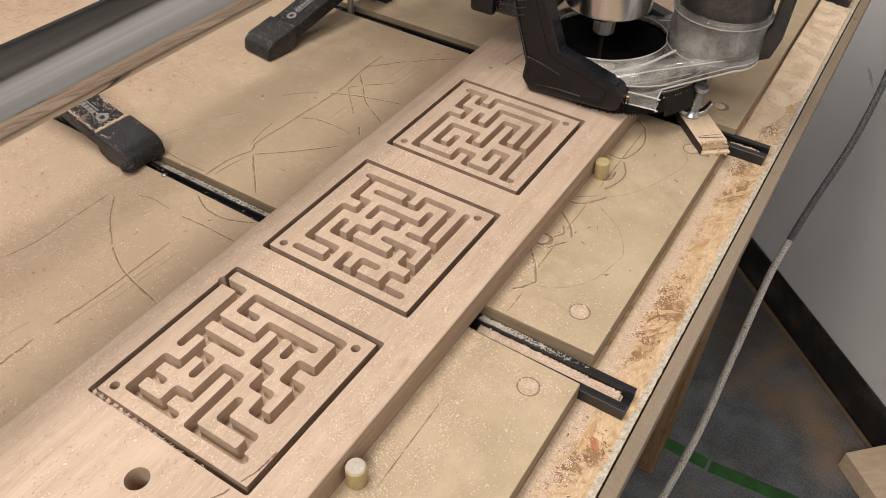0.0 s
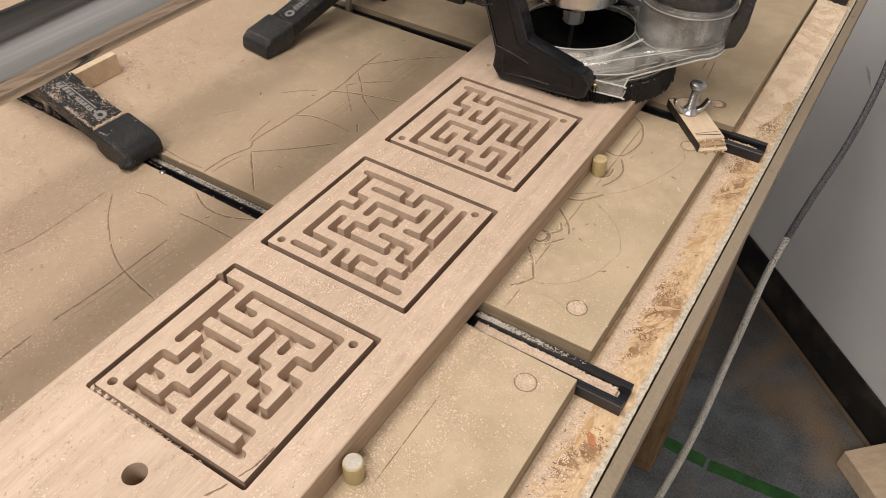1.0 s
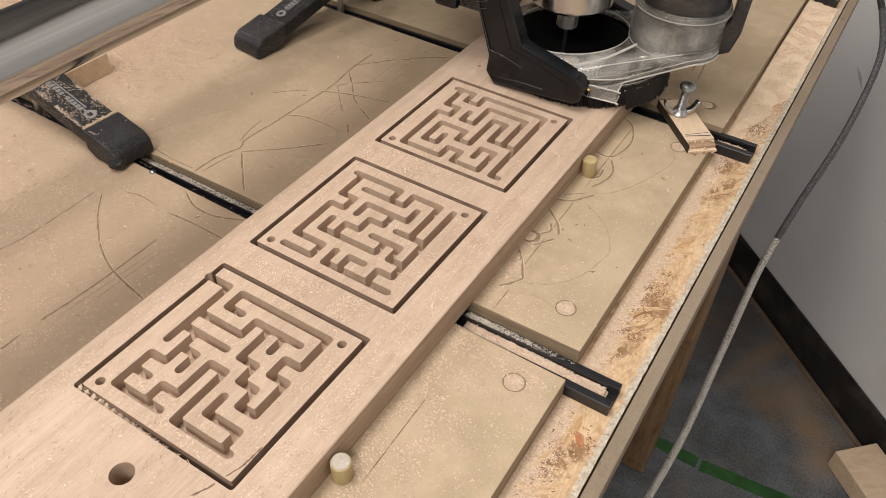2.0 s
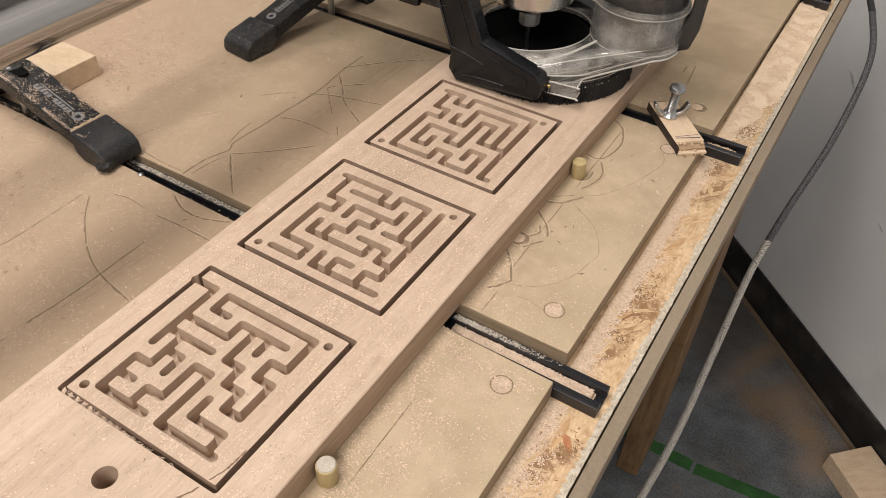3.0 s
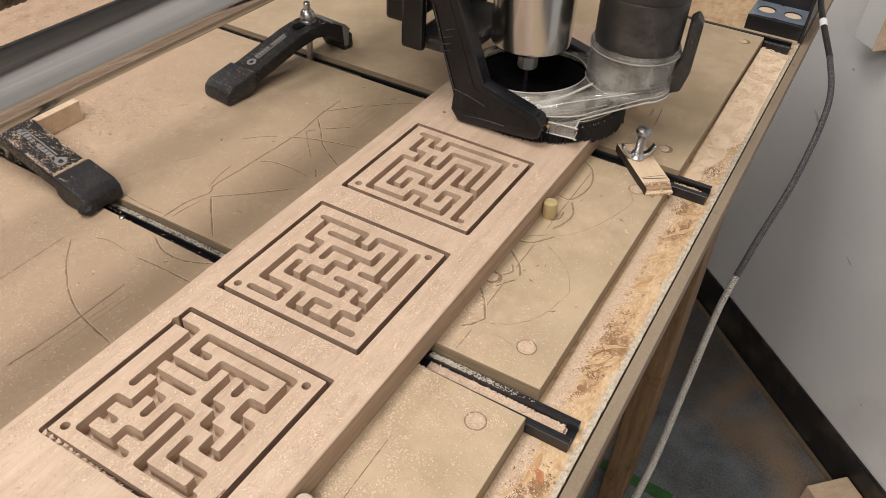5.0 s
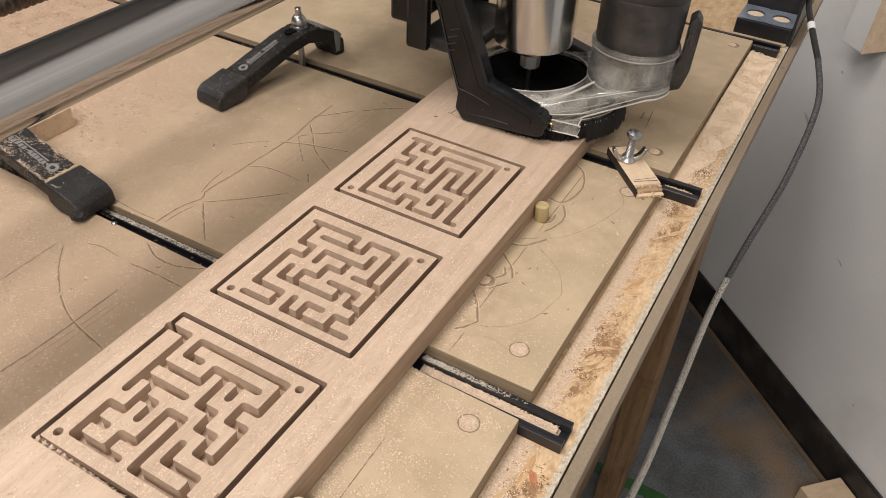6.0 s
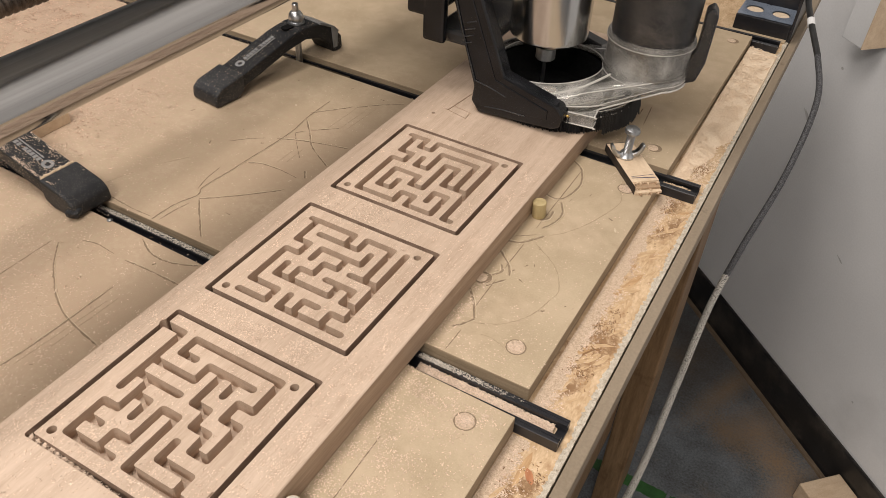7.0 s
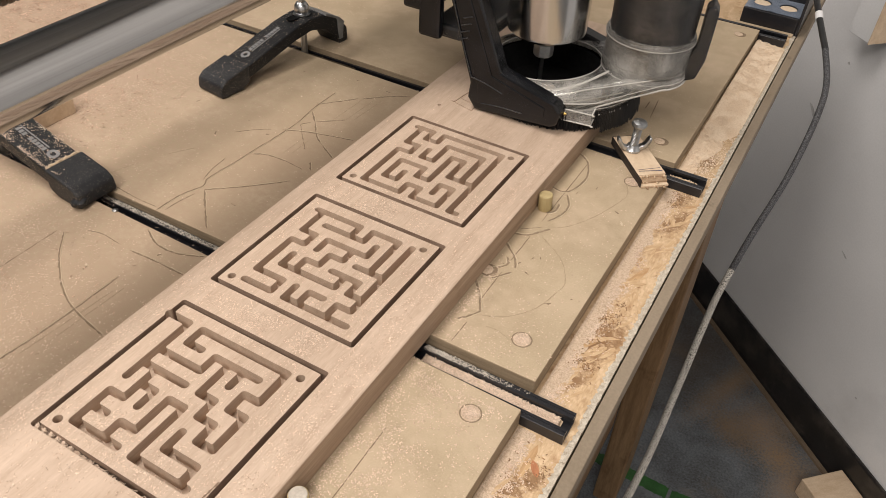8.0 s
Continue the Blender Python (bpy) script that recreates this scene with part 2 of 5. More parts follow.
DARKBRAID = material("dark_braid", (0.010, 0.010, 0.012), (0.13, 0.13, 0.137), 0.5, (900, 900, 900), (1500, 1500, 1500), 0.6, detail=0.6, spread=(0.44, 0.60))
SLEEVE = material("shrink_sleeve", (0.012, 0.012, 0.013), (0.03, 0.03, 0.03), 0.45, (60, 60, 60), (900, 900, 900), 0.1)
WHITE = material("white_laminate", (0.66, 0.66, 0.66), (0.74, 0.74, 0.74), 0.45, (8, 8, 8), (300, 300, 300), 0.05)
PRINT = material("grey_print", (0.20, 0.20, 0.20), (0.28, 0.28, 0.28), 0.6, (80, 80, 80), (900, 900, 900), 0.0)
PENCIL = material("ink", (0.02, 0.02, 0.06), (0.05, 0.05, 0.12), 0.7, (80, 80, 80), (900, 900, 900), 0.0)
CHAR = material("scorched_wood", (0.012, 0.009, 0.007), (0.06, 0.042, 0.03), 0.8, (90, 90, 300), (900, 900, 900), 0.4)
DARKPLY = material("dark_ply", (0.30, 0.20, 0.12), (0.48, 0.34, 0.22), 0.7, (200, 30, 200), (900, 900, 900), 0.3)
BOLTSTEEL = material("dull_zinc", (0.30, 0.31, 0.32), (0.46, 0.47, 0.48), 0.34, (200, 200, 200), (1500, 1500, 1500), 0.1, 1.0)
# the plate's bluish reflection is put into its base colour
BRACKET = material("sheen_plate", (0.13, 0.155, 0.20), (0.22, 0.26, 0.33), 0.3, (60, 60, 60), (900, 900, 900), 0.08, 0.0, specular=0.6)
CRACK = material("split_grain", (0.16, 0.10, 0.065), (0.30, 0.20, 0.14), 0.8, (80, 80, 80), (900, 900, 900), 0.0)
RED = material("red_plastic", (0.20, 0.015, 0.012), (0.32, 0.03, 0.02), 0.4, (80, 80, 80), (900, 900, 900), 0.0)


def clear_plastic(name, least, most):
    """Thin clear sheet: lets light through, shines at grazing angles and carries patches of dust."""
    m = bpy.data.materials.new(name)
    m.use_nodes = True
    n, l = m.node_tree.nodes, m.node_tree.links
    n.remove(n["Principled BSDF"])
    out = n["Material Output"]
    clear = n.new("ShaderNodeBsdfTransparent")
    clear.inputs["Color"].default_value = (0.90, 0.90, 0.88, 1)
    gloss = n.new("ShaderNodeBsdfGlossy")
    gloss.inputs["Roughness"].default_value = 0.06
    fres = n.new("ShaderNodeFresnel")
    fres.inputs["IOR"].default_value = 1.58
    mix = n.new("ShaderNodeMixShader")
    l.new(fres.outputs[0], mix.inputs[0])
    l.new(clear.outputs[0], mix.inputs[1])
    l.new(gloss.outputs[0], mix.inputs[2])
    dust = n.new("ShaderNodeBsdfDiffuse")
    dust.inputs["Color"].default_value = (0.80, 0.77, 0.72, 1)
    tc = n.new("ShaderNodeTexCoord")
    big, small = n.new("ShaderNodeTexNoise"), n.new("ShaderNodeTexNoise")
    big.inputs["Scale"].default_value, big.inputs["Detail"].default_value = 45.0, 4.0
    small.inputs["Scale"].default_value, small.inputs["Detail"].default_value = 1400.0, 2.0
    for t in (big, small):
        l.new(tc.outputs["Object"], t.inputs["Vector"])
    mul = n.new("ShaderNodeMath")
    mul.operation = "MULTIPLY"
    l.new(big.outputs["Fac"], mul.inputs[0])
    l.new(small.outputs["Fac"], mul.inputs[1])
    rng = n.new("ShaderNodeMapRange")
    rng.inputs["From Min"].default_value, rng.inputs["From Max"].default_value = 0.16, 0.42
    rng.inputs["To Min"].default_value, rng.inputs["To Max"].default_value = least, most
    l.new(mul.outputs[0], rng.inputs["Value"])
    top = n.new("ShaderNodeMixShader")
    l.new(rng.outputs["Result"], top.inputs[0])
    l.new(mix.outputs[0], top.inputs[1])
    l.new(dust.outputs[0], top.inputs[2])
    l.new(top.outputs[0], out.inputs["Surface"])
    return m


CLEAR = clear_plastic("clear_polycarbonate", 0.03, 0.55)
CLEAN = clear_plastic("clean_polycarbonate", 0.01, 0.16)
THICK = clear_plastic("thick_polycarbonate", 0.10, 0.42)
# paler plastic that paints bright glints along edges and ribs
EDGE_GLINT = clear_plastic("edge_glint", 0.40, 0.85)


# ---- mesh helpers ----
def part(name, bm, mat, parent=None, label="", smooth=False):
    me = bpy.data.meshes.new(name)
    bm.normal_update()
    bm.to_mesh(me)
    bm.free()
    me.materials.append(mat)
    if smooth:
        me.shade_smooth()
        me.set_sharp_from_angle(angle=radians(32))
    ob = new(name, me)
    ob.parent = parent
    if label:
        tagged(ob, label)
    return ob


def raw(name, verts, faces, mat, parent=None, label=""):
    me = bpy.data.meshes.new(name)
    me.from_pydata(verts, [], faces)
    me.update()
    me.materials.append(mat)
    ob = new(name, me)
    ob.parent = parent
    if label:
        tagged(ob, label)
    return ob


def root(name, m, label, category, group="", kind=""):
    ob = new(name)
    ob.empty_display_size = 0.02
    ob.matrix_basis = m
    return tagged(ob, label, category, group, kind)


def box(lo, hi, bevel=0.0, segments=2, bm=None):
    bm = bm or bmesh.new()
    vs = bmesh.ops.create_cube(bm, size=1)["verts"]
    for v in vs:
        v.co = Vector([lo[k] + (v.co[k] + 0.5) * (hi[k] - lo[k]) for k in range(3)])
    if bevel:
        es = list({e for v in vs for e in v.link_edges})
        bmesh.ops.bevel(bm, geom=es, offset=bevel, segments=segments, affect="EDGES", profile=0.5)
    return bm


def lathe(rings, n=48, bm=None, closed=False):
    """A body of revolution about z from (radius, height) rings; closed joins the last ring to the first."""
    bm = bm or bmesh.new()
    loops = []
    for r, z in rings:
        loops.append([bm.verts.new((r * math.cos(2 * math.pi * k / n), r * math.sin(2 * math.pi * k / n), z)) for k in range(n)])
    pairs = list(zip(loops, loops[1:])) + ([(loops[-1], loops[0])] if closed else [])
    for a, b in pairs:
        for k in range(n):
            bm.faces.new((a[k], a[(k + 1) % n], b[(k + 1) % n], b[k]))
    if not closed:
        bm.faces.new(loops[0][::-1])
        bm.faces.new(loops[-1])
    bmesh.ops.recalc_face_normals(bm, faces=bm.faces)
    return bm


def prism(outline, axis, lo, hi, bevel=0.0, segments=2):
    """An outline of (u, v) pairs, drawn out along an axis from lo to hi."""
    bm = bmesh.new()

    def at(u, v, w):
        return {"x": (w, u, v), "y": (u, w, v), "z": (u, v, w)}[axis]

    a = [bm.verts.new(at(u, v, lo)) for u, v in outline]
    b = [bm.verts.new(at(u, v, hi)) for u, v in outline]
    n = len(a)
    bm.faces.new(a)
    bm.faces.new(b[::-1])
    for k in range(n):
        bm.faces.new((a[k], b[k], b[(k + 1) % n], a[(k + 1) % n]))
    bmesh.ops.recalc_face_normals(bm, faces=bm.faces)
    if bevel:
        bmesh.ops.bevel(bm, geom=list(bm.edges), offset=bevel, segments=segments, affect="EDGES", profile=0.5)
    return bm


def tube(points, r, n=16, steps=10, bm=None):
    """A round cable along a smooth curve through points."""
    ps = [Vector(p) for p in points]
    line = []
    for i in range(len(ps) - 1):
        p0, p1, p2, p3 = ps[max(i - 1, 0)], ps[i], ps[i + 1], ps[min(i + 2, len(ps) - 1)]
        for s in range(steps):
            t = s / steps
            line.append(0.5 * (2 * p1 + (p2 - p0) * t + (2 * p0 - 5 * p1 + 4 * p2 - p3) * t * t + (3 * p1 - p0 - 3 * p2 + p3) * t ** 3))
    line.append(ps[-1])
    bm = bm or bmesh.new()
    loops = []
    for i, c in enumerate(line):
        d = (line[min(i + 1, len(line) - 1)] - line[max(i - 1, 0)]).normalized()
        u = d.orthogonal().normalized() if not loops else (u - d * u.dot(d)).normalized()
        v = d.cross(u)
        loops.append([bm.verts.new(c + r * (u * math.cos(2 * math.pi * k / n) + v * math.sin(2 * math.pi * k / n))) for k in range(n)])
    for a, b in zip(loops, loops[1:]):
        for k in range(n):
            bm.faces.new((a[k], a[(k + 1) % n], b[(k + 1) % n], b[k]))
    bm.faces.new(loops[0][::-1])
    bm.faces.new(loops[-1])
    return bm


# ---- plan ----
BOARD_X = (-0.0165, 0.1230)
BOARD_Y = (-0.17, 0.60)
PLATE_X = (-0.62, 0.192)
TABLE_X = (-0.66, 0.2235)
# far end lengthened out of view so that it shades the wall
TABLE_Y = (-0.60, 1.06)
TRACKS = (0.1565, 0.4225, 0.7385)   # middle lines of the slots
SLOT = 0.0092

# ---- room ----
WALL_A = Vector((0.162, 1.329, 0))
WALL_D = Vector((0.7167, -0.6974, 0))
WALL_N = Vector((-0.6974, -0.7167, 0))


def wall_pose(along, out, z):
    p = WALL_A + WALL_D * along + WALL_N * out
    return Matrix(((WALL_D.x, WALL_N.x, 0, p.x), (WALL_D.y, WALL_N.y, 0, p.y), (0, 0, 1, z), (0, 0, 0, 1)))


def room():
    fl = tagged(part("floor", box((-9, -9, -0.1), (9, 9, 0)), CONCRETE), "blue-grey painted concrete floor with worn stains and painted shade", "floor", kind="structure")
    fl.matrix_basis = pose(0, 0, Z_FLOOR)
    ce = tagged(part("ceiling", box((-9, -9, 0), (9, 9, 0.1)), CEILING), "plain pale ceiling", "ceiling", kind="structure")
    ce.matrix_basis = pose(0, 0, 1.75)
    for name, along, out, size in (("wall_north", 0, -0.1, (9.2, 0.1)), ("wall_south", 0, 6.5, (9.2, 0.1))):
        w = tagged(part(name, box((-size[0] / 2, 0, 0), (size[0] / 2, size[1], 2.62)), WALLPAINT), "grey painted plaster wall, scuffed", "wall", kind="structure")
        w.matrix_basis = wall_pose(along, out, Z_FLOOR)
    for name, along in (("wall_west", -4.6), ("wall_east", 3.0)):
        w = tagged(part(name, box((0, 0, 0), (0.1, 6.5, 2.62)), WALLPAINT), "grey painted plaster wall", "wall", kind="structure")
        w.matrix_basis = wall_pose(along, 0, Z_FLOOR)
    prof = [(0.002, 0), (0.0105, 0), (0.0085, 0.004), (0.007, 0.012), (0.0065, 0.081), (0.005, 0.086), (0.002, 0.086)]
    b = tagged(part("baseboard", prism(prof, "x", -4.4, 4.4), SKIRTING), "black vinyl cove baseboard along the wall", "baseboard", kind="structure")
    b.matrix_basis = wall_pose(0, 0, Z_FLOOR)
    q = tagged(part("trim", prism([(0.0109, 0), (0.0185, 0), (0.0170, 0.004), (0.0109, 0.006)], "x", -4.4, 4.4), TRIMWOOD), "thin brown wooden shoe trim at the baseboard", "trim", kind="structure")
    q.matrix_basis = wall_pose(0, 0, Z_FLOOR)
    return fl


room()


def wall_scuffs():
    rng = random.Random(6)
    for along, z, long, tall, turn in ((0.148, -0.331, 0.020, 0.0035, 42), (0.178, -0.224, 0.0030, 0.0026, 0), (0.477, -0.698, 0.0026, 0.0022, 0), (0.330, -0.500, 0.010, 0.0016, 25)):
        ring = [(long * math.cos(k * math.pi / 8) * rng.uniform(0.6, 1.1), tall * math.sin(k * math.pi / 8) * rng.uniform(0.6, 1.1)) for k in range(16)]
        m = part("scuff", prism(ring, "y", 0.0003, 0.0008), SCUFF, bpy.data.objects["wall_north"], "grey scuff on the paint")
        m.matrix_basis = pose(along, 0.1, z - Z_FLOOR, 0, turn, 0)


wall_scuffs()


def cabinet():
    c = root("wall_shelf", wall_pose(0, 0, -0.156), "white laminate shelf end with a bare wood side", "shelf")
    part("body", box((0.200, 0.002, 0.0), (0.2430, 0.050, 0.30), 0.001), WHITE, c)
    part("side", box((0.2432, 0.002, -0.001), (0.2452, 0.051, 0.30), 0.0005), PINE_BLOCK, c, "raw wooden side")


cabinet()


def ribbon_on(z, ctrl, width, h, mat, name, parent, label="", shift=0.0, rough=0.5):
    """A shallow scored line that follows a smooth curve through a few points."""
    ps = [Vector((x, y, 0)) for x, y in ctrl]
    line = []
    for i in range(len(ps) - 1):
        p0, p1, p2, p3 = ps[max(i - 1, 0)], ps[i], ps[i + 1], ps[min(i + 2, len(ps) - 1)]
        for s in range(14):
            t = s / 14
            line.append(0.5 * (2 * p1 + (p2 - p0) * t + (2 * p0 - 5 * p1 + 4 * p2 - p3) * t * t + (3 * p1 - p0 - 3 * p2 + p3) * t ** 3))
    line.append(ps[-1])
    verts, faces = [], []
    for i, c in enumerate(line):
        d = (line[min(i + 1, len(line) - 1)] - line[max(i - 1, 0)]).normalized()
        s = Vector((-d.y, d.x, 0))
        w = width * (0.35 + 0.65 * min(1, i / 3, (len(line) - 1 - i) / 3)) * max(0.15, 0.8 + rough * noise.noise(c * 260) + rough * noise.noise(c * 900))
        for k, (q, zz) in enumerate(((-0.5, 0), (-0.25, h), (0.25, h), (0.5, 0))):
            e = shift + 0.0004 * rough * noise.noise(c * 500 + Vector((7, 0, 0)))
            verts.append((c.x + s.x * (w * q + e), c.y + s.y * (w * q + e), z + 0.00005 + zz))
    for i in range(len(line) - 1):
        for k in range(3):
            a = i * 4 + k
            faces.append((a, a + 4, a + 5, a + 1))
    return raw(name, verts, faces, mat, parent, label)


def floor_things():
    for x0, x1, y0, y1, seed in ((0.150, 0.283, 0.776, 0.771, 3), (0.289, 0.470, 0.770, 0.786, 5)):
        n, verts, faces = 60, [], []
        for k in range(n + 1):
            u = k / n
            x, y = x0 + (x1 - x0) * u, y0 + (y1 - y0) * u
            fray = 0.004 * max(0.0, 1 - 10 * min(u, 1 - u))
            lo = y - 0.0125 + (0.0015 + fray) * noise.noise((x * 180, 1.0, seed)) + 0.0012 * noise.noise((x * 60, 7.0, seed))
            hi = y + 0.0125 + (0.0015 + fray) * noise.noise((x * 180, 4.0, seed)) + 0.0012 * noise.noise((x * 60, 9.0, seed))
            skew = 0.006 * noise.noise((seed, 2.0, 0))
            verts += [(x + skew, lo, 0.0002), (x, lo + 0.001, 0.0008), (x, hi - 0.001, 0.0008), (x - skew, hi, 0.0002)]
        for k in range(n):
            for c in range(3):
                i = 4 * k + c
                faces.append((i, i + 4, i + 5, i + 1))
        ribbon = tagged(raw("floor_tape", verts, faces, TAPE), "frayed strip of green tape stuck to the floor", "tape", kind="structure")
        ribbon.matrix_basis = pose(0, 0, Z_FLOOR)
    blk = root("wood_offcut", pose(0.545, 0.886, Z_FLOOR), "pale pine offcut lying on the floor by the wall", "wood block")
    part("block", box((-0.0415, -0.055, 0), (0.0415, 0.055, 0.04), 0.002), PINE_BLOCK, blk).rotation_euler.z = radians(45)


floor_things()


# ---- table ----
def table():
    t = root("workbench", pose(0, 0, 0), "workbench with a strand board top and timber legs", "workbench")
    part("tabletop", box((TABLE_X[0], TABLE_Y[0], Z_OSB - 0.018), (TABLE_X[1], TABLE_Y[1], Z_OSB), 0.0008), OSB, t, "strand board top dusted with sawdust")
    part("edge_strip", box((TABLE_X[1] + 0.0012, TABLE_Y[0] + 0.001, Z_OSB - 0.0175), (TABLE_X[1] + 0.0092, TABLE_Y[1] - 0.001, Z_OSB - 0.0008), 0.0008), PLY, t, "bare plywood edge strip")
    for x in (-0.60, 0.190):
        for y in (-0.5, 0.742):
            part("leg", box((x - 0.019, y - 0.045, Z_FLOOR), (x + 0.019, y + 0.045, Z_OSB - 0.0185), 0.003), PINE, t)
    part("apron", box((0.160, -0.45, Z_OSB - 0.100), (0.1705, 0.72, Z_OSB - 0.0185), 0.002), PINE, t, "dark timber apron")
    part("spacer", box((0.1720, -0.50, Z_OSB - 0.0300), (0.2090, 0.7, Z_OSB - 0.0184)), PINE, t)
    # rough chipped lip along the top's edge
    verts, faces = [], []
    n = 1070
    for k in range(n + 1):
        y = -0.2 + 1.25 * k / n
        w = 0.0034 + 0.0020 * noise.noise((y * 60, 1.0, 0)) + 0.0022 * noise.noise((y * 420, 2.0, 0))
        q = 0.0009 * noise.noise((y * 210, 5.0, 0)) + 0.0005 * noise.noise((y * 800, 9.0, 0))
        verts += [(TABLE_X[1] - w, y, Z_OSB + 0.0001), (TABLE_X[1] - w * 0.5, y, Z_OSB + 0.0006 + 0.0008 * noise.noise((y * 700, 3.0, 0))),
                  (TABLE_X[1] + 0.0003 + 0.5 * q, y, Z_OSB + 0.0002), (TABLE_X[1] + 0.0003 + 0.5 * q, y, Z_OSB - 0.004)]
    for k in range(n):
        for c in range(3):
            i = 4 * k + c
            faces.append((i, i + 4, i + 5, i + 1))
    raw("chipped_lip", verts, faces, CHIPPED, t, "pale chipped edge")
    part("stretcher", box((0.165, -0.45, Z_FLOOR + 0.20), (0.1705, 0.70, Z_FLOOR + 0.62), 0.002), PINE, t, "brown plywood panel between the legs")
    part("rail", box((-0.58, 0.66, Z_OSB - 0.11), (0.155, 0.69, Z_OSB - 0.0185), 0.002), PINE, t)
    part("rail", box((-0.58, -0.52, Z_OSB - 0.11), (0.155, -0.48, Z_OSB - 0.0185), 0.002), PINE, t)
    return t


TABLE = table()


# near and far edge of each panel: y where x is 0, and its slope (the panels lie a little askew)
EDGES = ((TABLE_Y[0] + 0.01, 0), (0.1530, -0.027), (0.1662, 0.016), (0.4145, -0.022), (0.4292, 0.004), (0.7293, 0), (0.7477, 0), (TABLE_Y[1] - 0.002, 0))


def edge_at(k, x):
    return EDGES[k][0] + EDGES[k][1] * max(x, -0.25)


def plates():
    made, right = [], (0.192, 0.1902, 0.1905, 0.192)
    for k in range(4):
        if k == 3:
            made.append(None)
            continue
        p = root("wasteboard", pose(0, 0, 0), "tan fibreboard wasteboard panel with scored curves and sawdust", "board", "wasteboard panels")
        part("panel", prism([(PLATE_X[0], edge_at(2 * k, PLATE_X[0])), (right[k], edge_at(2 * k, right[k])), (right[k], edge_at(2 * k + 1, right[k])), (PLATE_X[0], edge_at(2 * k + 1, PLATE_X[0]))],
                            "z", Z_OSB + 0.0002, Z_MDF, 0.0007), MDF, p)
        panel = p.children[0]
        panel.data.materials.append(MDF_EDGE)
        for f in panel.data.polygons:
            f.material_index = 1 if abs(f.normal.z) < 0.5 else 0
        made.append(p)
    return made


PLATES = plates()


def t_track(y, x0, x1):
    t = root("t_track", pose(0, y, Z_OSB), "black anodised aluminium clamping track in a slot", "track", "clamping tracks")
    w, h = 0.0090, 0.0078
    part("base", box((x0, -w, 0.0), (x1, w, 0.0016), 0.0002), ANODISED, t)
    for s in (-1, 1):
        prof = [(s * w, 0.0016), (s * w, h - 0.0003), (s * (w - 0.0003), h), (s * 0.0070, h), (s * 0.0068, h - 0.0004), (s * 0.0062, h - 0.0004), (s * 0.0060, h),
                (s * 0.0042, h), (s * 0.0042, h - 0.0018), (s * 0.0068, h - 0.0018), (s * 0.0068, 0.0016)]
        part("channel_side", prism(prof, "x", x0, x1), ANODISED, t)
    return t


for y in TRACKS:
    t_track(y, PLATE_X[0] + 0.01, 0.2175)


# ---- beech board with three cut mazes ----
TOOL = 0.00235


class Maze:
    """y0: the near edge of the square; cols, rows: the first middle line and the pitch; paths: runs of cells (column, row)."""
    def __init__(self, y0, cols, rows, paths):
        self.y0, self.cols, self.rows = y0, cols, rows
        self.lines = []
        for run in paths:
            pts = [self.cell(*c) for c in run]
            self.lines += list(zip(pts, pts[1:]))

    def cell(self, i, j):
        return (self.cols[0] + self.cols[1] * i, self.y0 + self.rows[0] + self.rows[1] * j)

    def holes(self):
        return [(0.008, self.y0 + 0.0080, 0.0025), (0.0905, self.y0 + 0.0900, 0.0025)]

    def frame_lines(self):
        a, b = 0.0006, 0.0994
        c = [(a, self.y0 + a), (b, self.y0 + a), (b, self.y0 + b), (a, self.y0 + b)]
        return list(zip(c, c[1:] + c[:1]))


MAZES = [
    Maze(0.0, (0.0147, 0.00975), (0.0116, 0.0110), [
        [(-1.5, 7), (0, 7), (0, 3)], [(0, 5), (3, 5), (3, 6), (6, 6)], [(0, 4), (3, 4)], [(2, 6), (1, 6), (1, 7), (7, 7), (7, 5), (6, 5), (6, 4), (7, 4)],
        [(1, 4), (1, 2), (0, 2), (0, 0), (3, 0)], [(1, 3), (2, 3), (2, 2)], [(0, 1), (1, 1)], [(2, 0), (2, 1), (3, 1), (3, 3), (4, 3), (4, 0), (7.45, 0)],
        [(7, 0), (7, 1), (5, 1), (5, 2)], [(4, 6), (4, 4), (5, 4), (5, 3), (6, 3), (6, 2), (7, 2), (7, 4)], [(5, 6), (5, 5)]]),
    Maze(0.1224, (0.0158, 0.00975), (0.0103, 0.0110), [
        [(-0.45, 7), (3, 7), (3, 6), (1, 6)], [(3, 6), (4, 6), (4, 7), (6, 7), (6, 4), (5, 4)], [(0, 7), (0, 5), (1, 5), (1, 4), (0, 4), (0, 1), (2, 1), (2, 0), (0, 0)],
        [(2, 4), (2, 5), (5, 5), (5, 6)], [(1, 3), (1, 2), (5, 2), (5, 3)], [(2, 2), (2, 3), (3, 3), (3, 4), (4, 4), (4, 5)], [(4, 3), (6, 3), (6, 2), (7, 2)],
        [(7, 7), (7, 1), (6, 1), (6, 0)], [(6, 4), (7, 4)], [(3, 1), (3, 0), (7.45, 0)], [(4, 0), (4, 1), (5, 1)]]),
    Maze(0.2462, (0.0155, 0.00978), (0.0096, 0.01135), [
        [(-0.45, 7), (1, 7), (1, 6), (2, 6), (2, 7), (7, 7), (7, 0), (7.55, 0)], [(0, 7), (0, 5), (1, 5), (1, 4), (0, 4), (0, 0), (3, 0), (3, 1), (4, 1), (4, 0), (6, 0), (6, 2), (5, 2), (5, 1)],
        [(6, 3), (7, 3)], [(2, 5), (2, 4), (3, 4), (3, 6), (6, 6), (6, 3), (5, 3), (5, 5), (4, 5), (4, 2), (3, 2), (3, 3), (1, 3), (1, 1), (2, 1), (2, 2)]]),
]


